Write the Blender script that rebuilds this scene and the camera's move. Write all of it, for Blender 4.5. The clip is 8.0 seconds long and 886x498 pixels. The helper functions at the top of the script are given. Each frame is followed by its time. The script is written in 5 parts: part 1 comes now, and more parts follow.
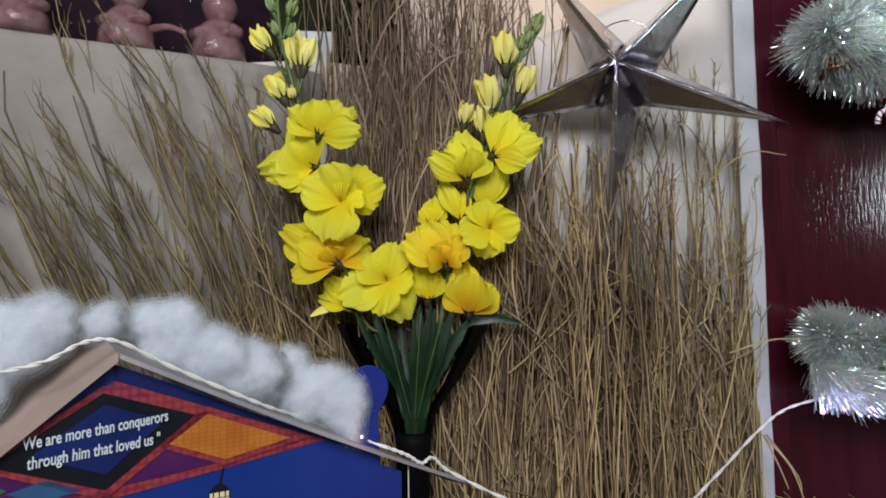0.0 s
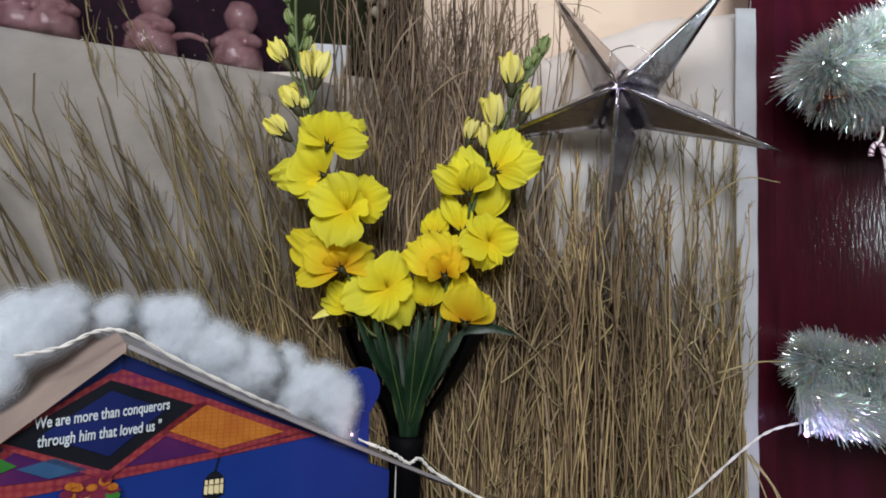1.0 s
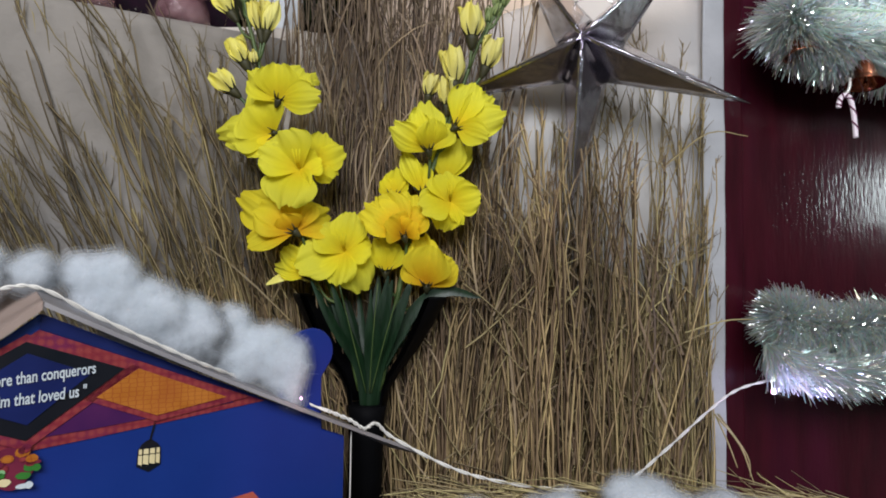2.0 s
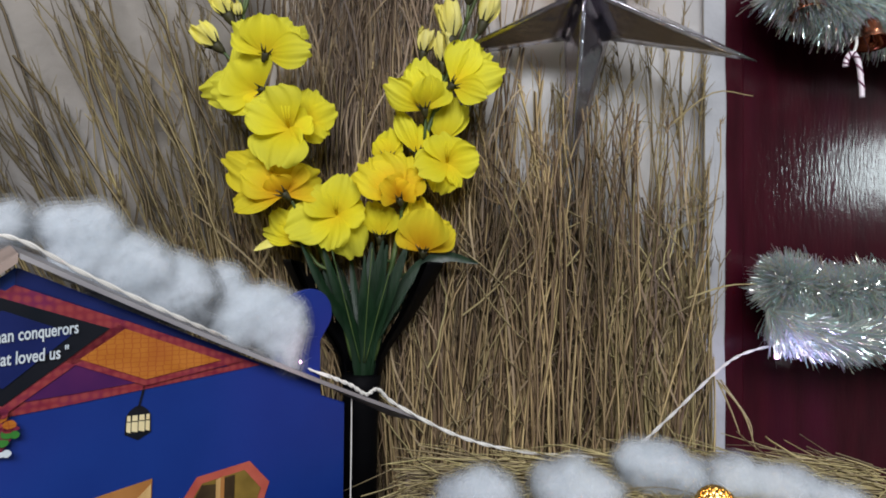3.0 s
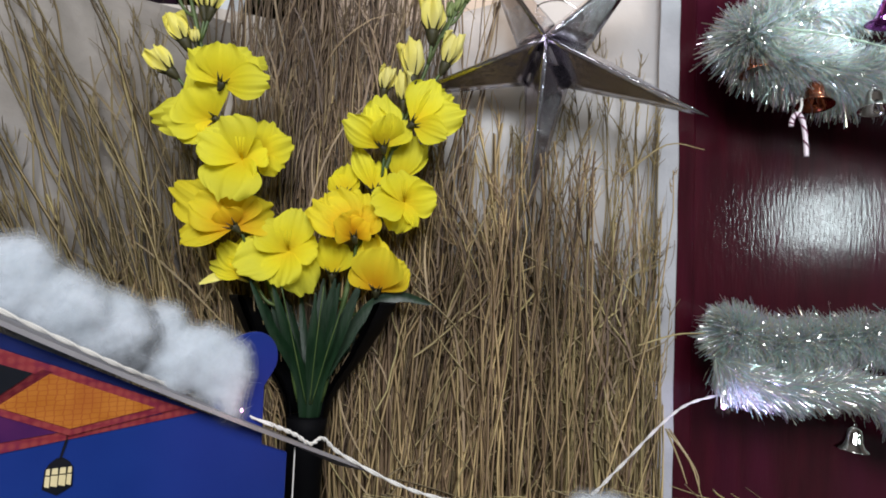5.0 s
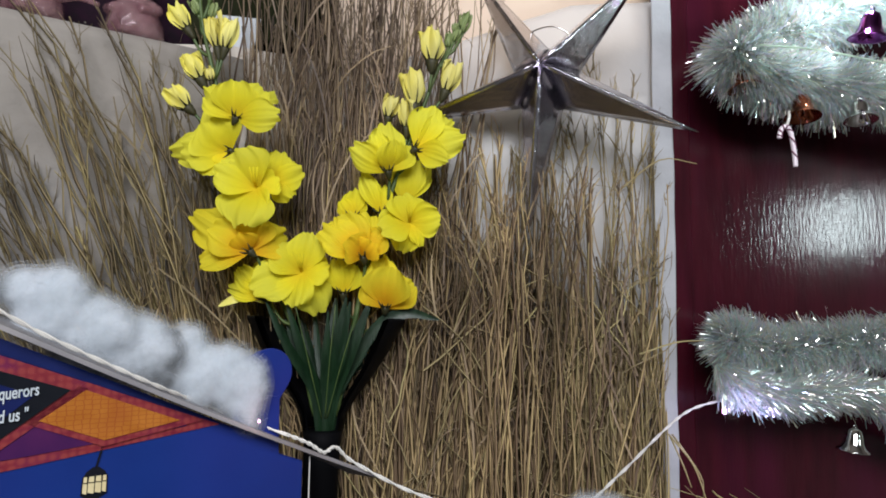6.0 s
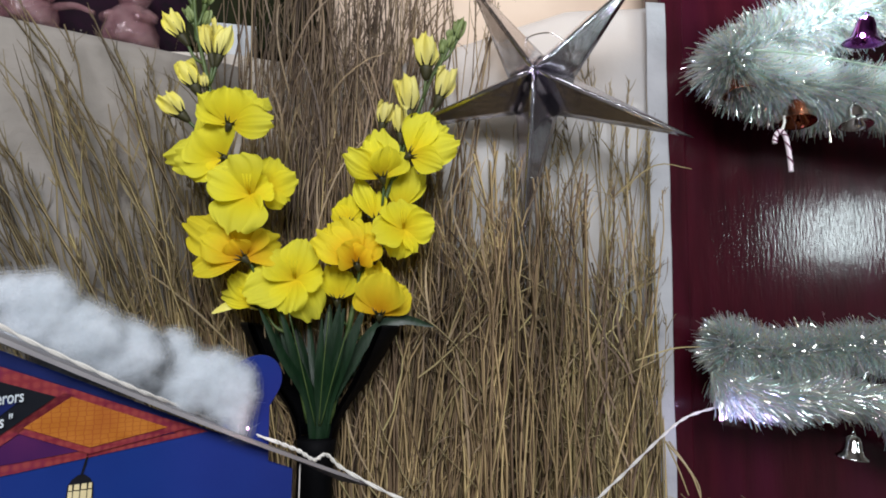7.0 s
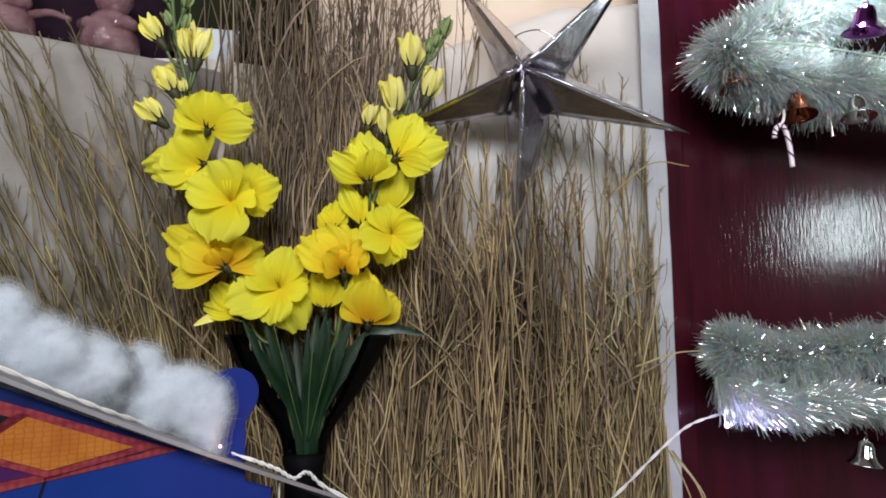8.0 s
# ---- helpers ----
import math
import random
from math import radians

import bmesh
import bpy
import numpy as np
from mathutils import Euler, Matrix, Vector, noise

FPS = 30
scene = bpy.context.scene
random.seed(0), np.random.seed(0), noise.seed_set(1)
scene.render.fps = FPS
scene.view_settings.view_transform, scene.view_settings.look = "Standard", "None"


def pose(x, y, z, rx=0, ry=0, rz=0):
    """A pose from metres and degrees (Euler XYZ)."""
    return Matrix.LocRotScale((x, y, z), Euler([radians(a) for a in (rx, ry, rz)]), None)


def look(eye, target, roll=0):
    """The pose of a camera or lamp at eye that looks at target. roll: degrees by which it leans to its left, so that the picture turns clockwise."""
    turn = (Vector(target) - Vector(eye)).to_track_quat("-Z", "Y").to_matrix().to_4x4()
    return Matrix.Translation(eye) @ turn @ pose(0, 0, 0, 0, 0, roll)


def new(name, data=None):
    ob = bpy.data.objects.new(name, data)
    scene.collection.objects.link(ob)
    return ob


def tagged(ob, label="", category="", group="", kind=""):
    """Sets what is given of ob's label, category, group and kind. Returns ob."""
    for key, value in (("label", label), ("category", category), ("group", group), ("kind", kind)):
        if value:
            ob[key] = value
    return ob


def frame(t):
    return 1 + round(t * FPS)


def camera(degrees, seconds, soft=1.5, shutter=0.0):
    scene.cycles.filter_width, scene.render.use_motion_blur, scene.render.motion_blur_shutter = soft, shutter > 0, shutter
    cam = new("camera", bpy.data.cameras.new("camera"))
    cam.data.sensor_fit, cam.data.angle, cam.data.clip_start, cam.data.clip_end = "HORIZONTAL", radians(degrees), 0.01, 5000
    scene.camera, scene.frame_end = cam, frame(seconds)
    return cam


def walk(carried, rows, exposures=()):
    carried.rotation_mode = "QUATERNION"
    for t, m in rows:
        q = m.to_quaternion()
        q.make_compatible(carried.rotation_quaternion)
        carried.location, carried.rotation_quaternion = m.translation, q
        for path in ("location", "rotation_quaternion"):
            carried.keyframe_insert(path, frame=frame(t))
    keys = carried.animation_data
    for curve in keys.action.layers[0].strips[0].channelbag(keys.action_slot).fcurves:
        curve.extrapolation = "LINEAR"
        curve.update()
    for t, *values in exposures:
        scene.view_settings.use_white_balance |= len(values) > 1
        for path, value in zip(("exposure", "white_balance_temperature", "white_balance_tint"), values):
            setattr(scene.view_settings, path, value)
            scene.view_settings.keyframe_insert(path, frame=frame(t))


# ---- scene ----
cam = camera(70.0, 8.0, soft=1.82)
PATH = [
    (0, (0.027, 0.051, 0.605), (-0.046, 2.043, 0.772), -0.2),
    (0.5, (0.037, 0.028, 0.613), (-0.025, 2.011, 0.865), 1.1),
    (1, (0.043, 0.026, 0.604), (-0.071, 2.013, 0.8), 2.4),
    (1.5, (0.057, 0.049, 0.586), (-0.004, 2.044, 0.724), 0.9),
    (1.7, (0.059, 0.055, 0.585), (0.012, 2.05, 0.723), 1.1),
    (2.8, (0.037, 0.079, 0.574), (0.071, 2.076, 0.681), 1.0),
    (3, (0.034, 0.089, 0.566), (0.085, 2.087, 0.649), 1.1),
    (3.5, (0.034, 0.106, 0.549), (0.124, 2.103, 0.61), 1.9),
    (4, (0.02, 0.111, 0.536), (0.117, 2.108, 0.568), 3.6),
    (4.5, (0.029, 0.124, 0.528), (0.163, 2.12, 0.502), 3.2),
    (5, (0.033, 0.099, 0.579), (0.226, 2.081, 0.758), 2.9),
    (5.2, (0.03, 0.086, 0.584), (0.204, 2.069, 0.777), 2.7),
    (6.3, (0.047, 0.063, 0.575), (0.188, 2.041, 0.832), 1.0),
    (6.5, (0.039, 0.063, 0.584), (0.198, 2.039, 0.853), 1.0),
    (7, (0.053, 0.066, 0.575), (0.182, 2.045, 0.832), 1.2),
    (7.5, (0.062, 0.077, 0.578), (0.208, 2.049, 0.884), 0.8),
    (8, (0.07, 0.091, 0.574), (0.187, 2.067, 0.86), 0.1),
]
walk(cam, [(t, look(eye, target, roll)) for t, eye, target, roll in PATH],
     [(0, -0.16), (1.6, -0.18), (3.5, -0.06), (4.6, 0.02), (6.5, -0.05), (8, -0.02)])

# ---------------------------------------------------------------- light
world = bpy.data.worlds.new("room_air")
world.use_nodes = True
scene.world = world
world.node_tree.nodes["Background"].inputs[0].default_value = (0.55, 0.6, 0.7, 1)
world.node_tree.nodes["Background"].inputs[1].default_value = 0.012


def area_lamp(name, at, target, sx, sy, watts, colour):
    d = bpy.data.lights.new(name, "AREA")
    d.shape, d.size, d.size_y, d.energy, d.color = "RECTANGLE", sx, sy, watts, colour
    o = new(name, d)
    o.matrix_world = look(at, target)
    return o


def bulb_lamp(name, at, watts, colour, r=0.003):
    d = bpy.data.lights.new(name, "POINT")
    d.energy, d.color, d.shadow_soft_size = watts, colour, r
    o = new(name, d)
    o.location = at
    return o


area_lamp("window_light", (2.08, -1.10, 1.07), (0.63, 0.855, 0.70), 0.22, 0.25, 7.0, (0.82, 0.97, 1.0))
# Main light: wide unseen lamp added in front, well below the ceiling.
area_lamp("ceiling_light", (-0.05, -1.45, 1.62), (0.10, 0.80, 0.70), 1.5, 0.9, 74.0, (0.93, 0.94, 1.0))

# ---------------------------------------------------------------- materials


def mat(name, c1, c2, rough=0.6, metal=0.0, scale=20, bump=0.15, bump_scale=180, island=0.0, per_object=0.0,
        translucent=0.0, clear=0.0, stretch=(1, 1, 1), coat=0.0, spec=0.5, blotches=None, bump_depth=0.002, rough_var=0.1):
    m = bpy.data.materials.new(name)
    m.use_nodes = True
    nt = m.node_tree
    N, L = nt.nodes, nt.links
    b = N["Principled BSDF"]
    out = N["Material Output"]
    tc = N.new("ShaderNodeTexCoord")
    mp = N.new("ShaderNodeMapping")
    mp.inputs["Scale"].default_value = stretch
    L.new(tc.outputs["Object"], mp.inputs[0])
    n1 = N.new("ShaderNodeTexNoise")
    n1.inputs["Scale"].default_value = scale
    n1.inputs["Detail"].default_value = 6
    L.new(mp.outputs[0], n1.inputs["Vector"])
    ramp = N.new("ShaderNodeValToRGB")
    ramp.color_ramp.elements[0].position, ramp.color_ramp.elements[1].position = 0.32, 0.68
    ramp.color_ramp.elements[0].color, ramp.color_ramp.elements[1].color = (*c1, 1), (*c2, 1)
    L.new(n1.outputs[0], ramp.inputs[0])
    col = ramp.outputs[0]
    if blotches:
        n3 = N.new("ShaderNodeTexNoise")
        n3.inputs["Scale"].default_value = scale * 0.23
        n3.inputs["Detail"].default_value = 3
        L.new(mp.outputs[0], n3.inputs["Vector"])
        r3 = N.new("ShaderNodeMapRange")
        r3.inputs[1].default_value, r3.inputs[2].default_value = 0.5, 0.72
        L.new(n3.outputs[0], r3.inputs[0])
        mx = N.new("ShaderNodeMix")
        mx.data_type = "RGBA"
        L.new(r3.outputs[0], mx.inputs[0])
        L.new(col, mx.inputs[6])
        mx.inputs[7].default_value = (*blotches, 1)
        col = mx.outputs[2]
    if island or per_object:
        g = N.new("ShaderNodeNewGeometry" if island else "ShaderNodeObjectInfo")
        src = g.outputs["Random Per Island"] if island else g.outputs["Random"]
        amount = island or per_object
        mr = N.new("ShaderNodeMapRange")
        mr.inputs[3].default_value, mr.inputs[4].default_value = 1 - amount, 1 + amount * 0.7
        L.new(src, mr.inputs[0])
        hs = N.new("ShaderNodeHueSaturation")
        L.new(mr.outputs[0], hs.inputs["Value"])
        m2 = N.new("ShaderNodeMath")
        m2.operation = "MULTIPLY_ADD"
        m2.inputs[1].default_value, m2.inputs[2].default_value = 0.05 * amount, 0.5 - 0.025 * amount
        L.new(src, m2.inputs[0])
        L.new(m2.outputs[0], hs.inputs["Hue"])
        L.new(col, hs.inputs["Color"])
        col = hs.outputs[0]
    L.new(col, b.inputs["Base Color"])
    n2 = N.new("ShaderNodeTexNoise")
    n2.inputs["Scale"].default_value = bump_scale
    n2.inputs["Detail"].default_value = 4
    L.new(mp.outputs[0], n2.inputs["Vector"])
    if bump:
        bp = N.new("ShaderNodeBump")
        bp.inputs["Strength"].default_value, bp.inputs["Distance"].default_value = bump, bump_depth
        L.new(n2.outputs[0], bp.inputs["Height"])
        L.new(bp.outputs[0], b.inputs["Normal"])
    rr = N.new("ShaderNodeMapRange")
    rr.inputs[3].default_value, rr.inputs[4].default_value = max(0.02, rough - rough_var), min(1, rough + rough_var)
    L.new(n1.outputs[0], rr.inputs[0])
    L.new(rr.outputs[0], b.inputs["Roughness"])
    b.inputs["Metallic"].default_value = metal
    b.inputs["Coat Weight"].default_value = coat
    b.inputs["Coat Roughness"].default_value = 0.11
    if bump and coat > 0.5:
        L.new(bp.outputs[0], b.inputs["Coat Normal"])
    b.inputs["Specular IOR Level"].default_value = spec
    last = b.outputs[0]
    if translucent:
        tr = N.new("ShaderNodeBsdfTranslucent")
        L.new(col, tr.inputs[0])
        ms = N.new("ShaderNodeMixShader")
        ms.inputs[0].default_value = translucent
        L.new(last, ms.inputs[1])
        L.new(tr.outputs[0], ms.inputs[2])
        last = ms.outputs[0]
    if clear:
        tp = N.new("ShaderNodeBsdfTransparent")
        ms = N.new("ShaderNodeMixShader")
        ms.inputs[0].default_value = clear
        L.new(last, ms.inputs[1])
        L.new(tp.outputs[0], ms.inputs[2])
        last = ms.outputs[0]
    L.new(last, out.inputs[0])
    return m


def petal_mat(name, throat, middle, rim):
    """Silk petal: colour runs from the throat out to the rim, with fine veins."""
    m = mat(name, rim, rim, rough=0.75, bump=0.3, bump_scale=160, translucent=0.4, bump_depth=0.001, spec=0.2)
    N, L = m.node_tree.nodes, m.node_tree.links
    tc = next(n for n in N if n.type == "TEX_COORD")
    ln = N.new("ShaderNodeVectorMath")
    ln.operation = "LENGTH"
    L.new(tc.outputs["Object"], ln.inputs[0])
    nz = N.new("ShaderNodeTexNoise")
    nz.inputs["Scale"].default_value = 45
    ad = N.new("ShaderNodeMath")
    ad.operation = "MULTIPLY_ADD"
    ad.inputs[1].default_value, ad.inputs[2].default_value = 0.018, -0.009
    L.new(nz.outputs[0], ad.inputs[0])
    sm = N.new("ShaderNodeMath")
    L.new(ln.outputs["Value"], sm.inputs[0])
    L.new(ad.outputs[0], sm.inputs[1])
    ml = N.new("ShaderNodeMath")
    ml.operation = "MULTIPLY"
    ml.inputs[1].default_value = 20.0
    L.new(sm.outputs[0], ml.inputs[0])
    rp = N.new("ShaderNodeValToRGB")
    rp.color_ramp.elements[0].color, rp.color_ramp.elements[0].position = (*throat, 1), 0.15
    rp.color_ramp.elements[1].color, rp.color_ramp.elements[1].position = (*rim, 1), 0.8
    e = rp.color_ramp.elements.new(0.45)
    e.color = (*middle, 1)
    L.new(ml.outputs[0], rp.inputs[0])
    hs = N.new("ShaderNodeHueSaturation")
    oi = N.new("ShaderNodeObjectInfo")
    mr = N.new("ShaderNodeMapRange")
    mr.inputs[3].default_value, mr.inputs[4].default_value = 0.86, 1.05
    L.new(oi.outputs["Random"], mr.inputs[0])
    L.new(mr.outputs[0], hs.inputs["Value"])
    L.new(rp.outputs[0], hs.inputs["Color"])
    b = N["Principled BSDF"]
    L.new(hs.outputs[0], b.inputs["Base Color"])
    t = next(n for n in N if n.type == "BSDF_TRANSLUCENT")
    L.new(hs.outputs[0], t.inputs[0])
    return m


def glow(name, colour, strength):
    m = bpy.data.materials.new(name)
    m.use_nodes = True
    b = m.node_tree.nodes["Principled BSDF"]
    b.inputs["Base Color"].default_value = (*colour, 1)
    b.inputs["Emission Color"].default_value = (*colour, 1)
    b.inputs["Emission Strength"].default_value = strength
    return m


M_WALL = mat("beige_wall_paint", (0.72, 0.56, 0.43), (0.80, 0.63, 0.49), 0.8, scale=5, bump=0.1, bump_scale=60)
# Dark tone for the unseen room shell, chosen to cut bounce and door reflections.
M_ROOM = mat("unseen_room_dark", (0.11, 0.10, 0.09), (0.15, 0.14, 0.125), 0.85, scale=3, bump=0.1)
M_FLOOR = mat("floor_cement", (0.055, 0.05, 0.045), (0.085, 0.075, 0.065), 0.6, scale=8)
M_CLOTH = mat("white_cotton_sheet", (0.29, 0.265, 0.235), (0.39, 0.355, 0.315), 0.9, scale=9, bump=0.6, bump_scale=45, translucent=0.2, blotches=(0.25, 0.26, 0.28), bump_depth=0.006)
M_SHEET = mat("unbleached_sheet", (0.72, 0.65, 0.57), (0.82, 0.75, 0.67), 0.9, scale=9, bump=0.6, bump_scale=45, translucent=0.15, blotches=(0.64, 0.58, 0.53), bump_depth=0.006)
M_TULLE = mat("white_tulle", (0.80, 0.82, 0.83), (0.87, 0.88, 0.88), 0.9, scale=14, bump=0.5, bump_scale=50, translucent=0.3, clear=0.62, bump_depth=0.006)
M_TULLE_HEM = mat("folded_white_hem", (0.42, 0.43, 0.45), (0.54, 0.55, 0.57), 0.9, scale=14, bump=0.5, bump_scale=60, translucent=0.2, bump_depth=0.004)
M_DOOR = mat("maroon_varnish", (0.024, 0.0016, 0.005), (0.042, 0.0028, 0.008), 0.4, scale=9, bump=0.42, bump_scale=46, stretch=(6, 1, 1), coat=0.7, bump_depth=0.0006, blotches=(0.045, 0.003, 0.014), rough_var=0.1, spec=0.06)
M_HAY = mat("dry_straw", (0.098, 0.060, 0.029), (0.51, 0.36, 0.18), 0.65, scale=16, bump=0.3, bump_scale=300, island=0.72, stretch=(1, 1, 0.25), bump_depth=0.0005)
M_HAYG = mat("greenish_straw", (0.115, 0.084, 0.038), (0.33, 0.25, 0.115), 0.65, scale=16, bump=0.3, bump_scale=300, island=0.55, stretch=(1, 1, 0.25), bump_depth=0.0005)
M_HAYB = mat("brown_straw", (0.115, 0.076, 0.044), (0.34, 0.24, 0.145), 0.62, scale=16, bump=0.3, bump_scale=300, island=0.6, stretch=(1, 1, 0.25), bump_depth=0.0005)
M_REED = mat("thatch_reed", (0.24, 0.19, 0.085), (0.46, 0.37, 0.18), 0.6, scale=16, bump=0.3, bump_scale=300, island=0.6, bump_depth=0.0005)
M_LEMON = petal_mat("lemon_silk", (0.88, 0.70, 0.02), (0.88, 0.79, 0.03), (0.87, 0.83, 0.07))
M_GOLD = petal_mat("golden_silk", (0.86, 0.46, 0.01), (0.89, 0.62, 0.02), (0.89, 0.76, 0.04))
M_BUD = mat("bud_silk", (0.84, 0.74, 0.09), (0.86, 0.80, 0.28), 0.7, scale=60, bump=0.3, translucent=0.2, per_object=0.12, stretch=(1, 1, 0.2))
M_CALYX = mat("calyx_dark", (0.016, 0.018, 0.006), (0.040, 0.036, 0.010), 0.6, scale=80)
M_STEM = mat("stem_green", (0.045, 0.085, 0.022), (0.09, 0.13, 0.035), 0.5, scale=40, bump=0.2)
M_BUDG = mat("bud_green", (0.16, 0.22, 0.07), (0.26, 0.31, 0.11), 0.6, scale=60)
M_LEAF = mat("leaf_green", (0.004, 0.017, 0.006), (0.010, 0.036, 0.012), 0.42, scale=40, bump=0.3, stretch=(3, 3, 0.3), translucent=0.12)
M_VASE = mat("black_glazed_vase", (0.002, 0.002, 0.0025), (0.004, 0.004, 0.005), 0.6, scale=20, bump=0.05, spec=0.06)
# The star's purple reflections are painted into the foil as purplish blotches.
M_FOIL = mat("silver_foil_card", (0.62, 0.61, 0.63), (0.76, 0.74, 0.77), 0.22, metal=1.0, scale=18, bump=0.5, bump_scale=44, bump_depth=0.004, blotches=(0.48, 0.44, 0.54))
M_WIRE = mat("white_cable", (0.62, 0.60, 0.56), (0.74, 0.72, 0.67), 0.4, scale=60, bump=0.1)
M_COTTON = mat("cotton_wool", (0.78, 0.82, 0.86), (0.84, 0.87, 0.91), 0.95, scale=50, bump=0.25, bump_scale=500, translucent=0.45, bump_depth=0.0012)
M_COTTON.node_tree.nodes["Principled BSDF"].inputs["Subsurface Weight"].default_value = 0.8
M_COTTON.node_tree.nodes["Principled BSDF"].inputs["Subsurface Radius"].default_value = (1, 1, 1)
M_COTTON.node_tree.nodes["Principled BSDF"].inputs["Subsurface Scale"].default_value = 0.012
M_BLUE = mat("printed_blue_card", (0.003, 0.019, 0.145), (0.005, 0.031, 0.20), 0.45, scale=9, bump=0.06, blotches=(0.022, 0.012, 0.17), spec=0.25)
M_GREY = mat("grey_card_roof", (0.21, 0.20, 0.21), (0.29, 0.275, 0.28), 0.6, scale=20, bump=0.1, blotches=(0.18, 0.15, 0.15))
M_TAN = mat("bare_card", (0.25, 0.185, 0.155), (0.33, 0.25, 0.21), 0.7, scale=20, bump=0.1)


def tinsel_mat(name, tones, clear):
    m = bpy.data.materials.new(name)
    m.use_nodes = True
    N, L = m.node_tree.nodes, m.node_tree.links
    b = N["Principled BSDF"]
    g = N.new("ShaderNodeNewGeometry")
    rp = N.new("ShaderNodeValToRGB")
    els = rp.color_ramp.elements
    while len(els) < len(tones):
        els.new(0.5)
    for i, c in enumerate(tones):
        els[i].position = i / (len(tones) - 1)
    for i, c in enumerate(tones):
        els[i].color = (*c, 1)
    L.new(g.outputs["Random Per Island"], rp.inputs[0])
    L.new(rp.outputs[0], b.inputs["Base Color"])
    b.inputs["Metallic"].default_value = 0.7
    b.inputs["Roughness"].default_value = 0.12
    tp = N.new("ShaderNodeBsdfTransparent")
    tl = N.new("ShaderNodeBsdfTranslucent")
    L.new(rp.outputs[0], tl.inputs[0])
    m1 = N.new("ShaderNodeMixShader")
    m1.inputs[0].default_value = 0.4
    L.new(b.outputs[0], m1.inputs[1])
    L.new(tl.outputs[0], m1.inputs[2])
    ms = N.new("ShaderNodeMixShader")
    ms.inputs[0].default_value = clear
    L.new(m1.outputs[0], ms.inputs[1])
    L.new(tp.outputs[0], ms.inputs[2])
    L.new(ms.outputs[0], N["Material Output"].inputs[0])
    return m


M_TINSEL = tinsel_mat("iridescent_tinsel", [(0.58, 0.82, 0.68), (0.90, 0.91, 0.88), (0.55, 0.80, 0.78), (0.88, 0.80, 0.58), (0.66, 0.74, 0.94), (0.90, 0.66, 0.72)], 0.14)
M_SILVER = mat("silver_plastic", (0.70, 0.68, 0.66), (0.80, 0.78, 0.76), 0.12, metal=1.0, bump=0.05)
M_COPPER = mat("copper_plastic", (0.28, 0.08, 0.04), (0.36, 0.12, 0.06), 0.2, metal=1.0, bump=0.05)
M_PURPLE = mat("purple_plastic", (0.22, 0.05, 0.26), (0.32, 0.08, 0.36), 0.12, metal=1.0, bump=0.05)

# ---------------------------------------------------------------- mesh tools


def geo_obj(name, geo, material, parent=None, smooth=True, label=""):
    v, f = geo
    me = bpy.data.meshes.new(name)
    me.from_pydata([tuple(p) for p in v], [], f)
    me.materials.append(material)
    me.polygons.foreach_set("use_smooth", [smooth] * len(me.polygons))
    me.update()
    o = new(name, me)
    if parent:
        o.parent = parent
    if label:
        o["label"] = label
    return o


def join(*geos):
    v, f = [], []
    for gv, gf in geos:
        k = len(v)
        v += [tuple(p) for p in gv]
        f += [tuple(i + k for i in q) for q in gf]
    return v, f


def moved(geo, m):
    return [tuple(m @ Vector(p)) for p in geo[0]], geo[1]


def spline(pts, n):
    """Smooth points through pts (Catmull-Rom)."""
    p = [Vector(q) for q in pts]
    p = [2 * p[0] - p[1]] + p + [2 * p[-1] - p[-2]]
    out = []
    k = len(p) - 3
    for i in range(n + 1):
        u = i / n * k
        j = min(int(u), k - 1)
        u -= j
        a, b, c, d = p[j:j + 4]
        out.append(0.5 * ((2 * b) + (c - a) * u + (2 * a - 5 * b + 4 * c - d) * u * u + (3 * b - a - 3 * c + d) * u ** 3))
    return out


def tube(pts, radius, sides=8, caps=True):
    """A tube round a line; radius: a number or a function of 0..1."""
    v, f = [], []
    n = len(pts)
    up = Vector((0.13, 0.21, 0.97))
    for i, p in enumerate(pts):
        d = (Vector(pts[min(i + 1, n - 1)]) - Vector(pts[max(i - 1, 0)]))
        d = d.normalized() if d.length > 1e-9 else Vector((0, 0, 1))
        a = d.cross(up)
        a = a.normalized() if a.length > 1e-4 else Vector((1, 0, 0))
        b = d.cross(a)
        r = radius(i / (n - 1)) if callable(radius) else radius
        for s in range(sides):
            w = 2 * math.pi * s / sides
            v.append(tuple(Vector(p) + r * (math.cos(w) * a + math.sin(w) * b)))
    for i in range(n - 1):
        for s in range(sides):
            t = (s + 1) % sides
            f.append((i * sides + s, i * sides + t, (i + 1) * sides + t, (i + 1) * sides + s))
    if caps:
        f.append(tuple(range(sides - 1, -1, -1)))
        f.append(tuple((n - 1) * sides + s for s in range(sides)))
    return v, f


def lathe(profile, sides=24, closed=False):
    """A turned shape about z from (r, z) pairs."""
    v, f = [], []
    for r, z in profile:
        for s in range(sides):
            w = 2 * math.pi * s / sides
            v.append((r * math.cos(w), r * math.sin(w), z))
    for i in range(len(profile) - 1):
        for s in range(sides):
            t = (s + 1) % sides
            f.append((i * sides + s, i * sides + t, (i + 1) * sides + t, (i + 1) * sides + s))
    if profile[0][0] > 1e-5:
        f.append(tuple(range(sides - 1, -1, -1)))
    if profile[-1][0] > 1e-5 and not closed:
        f.append(tuple((len(profile) - 1) * sides + s for s in range(sides)))
    return v, f


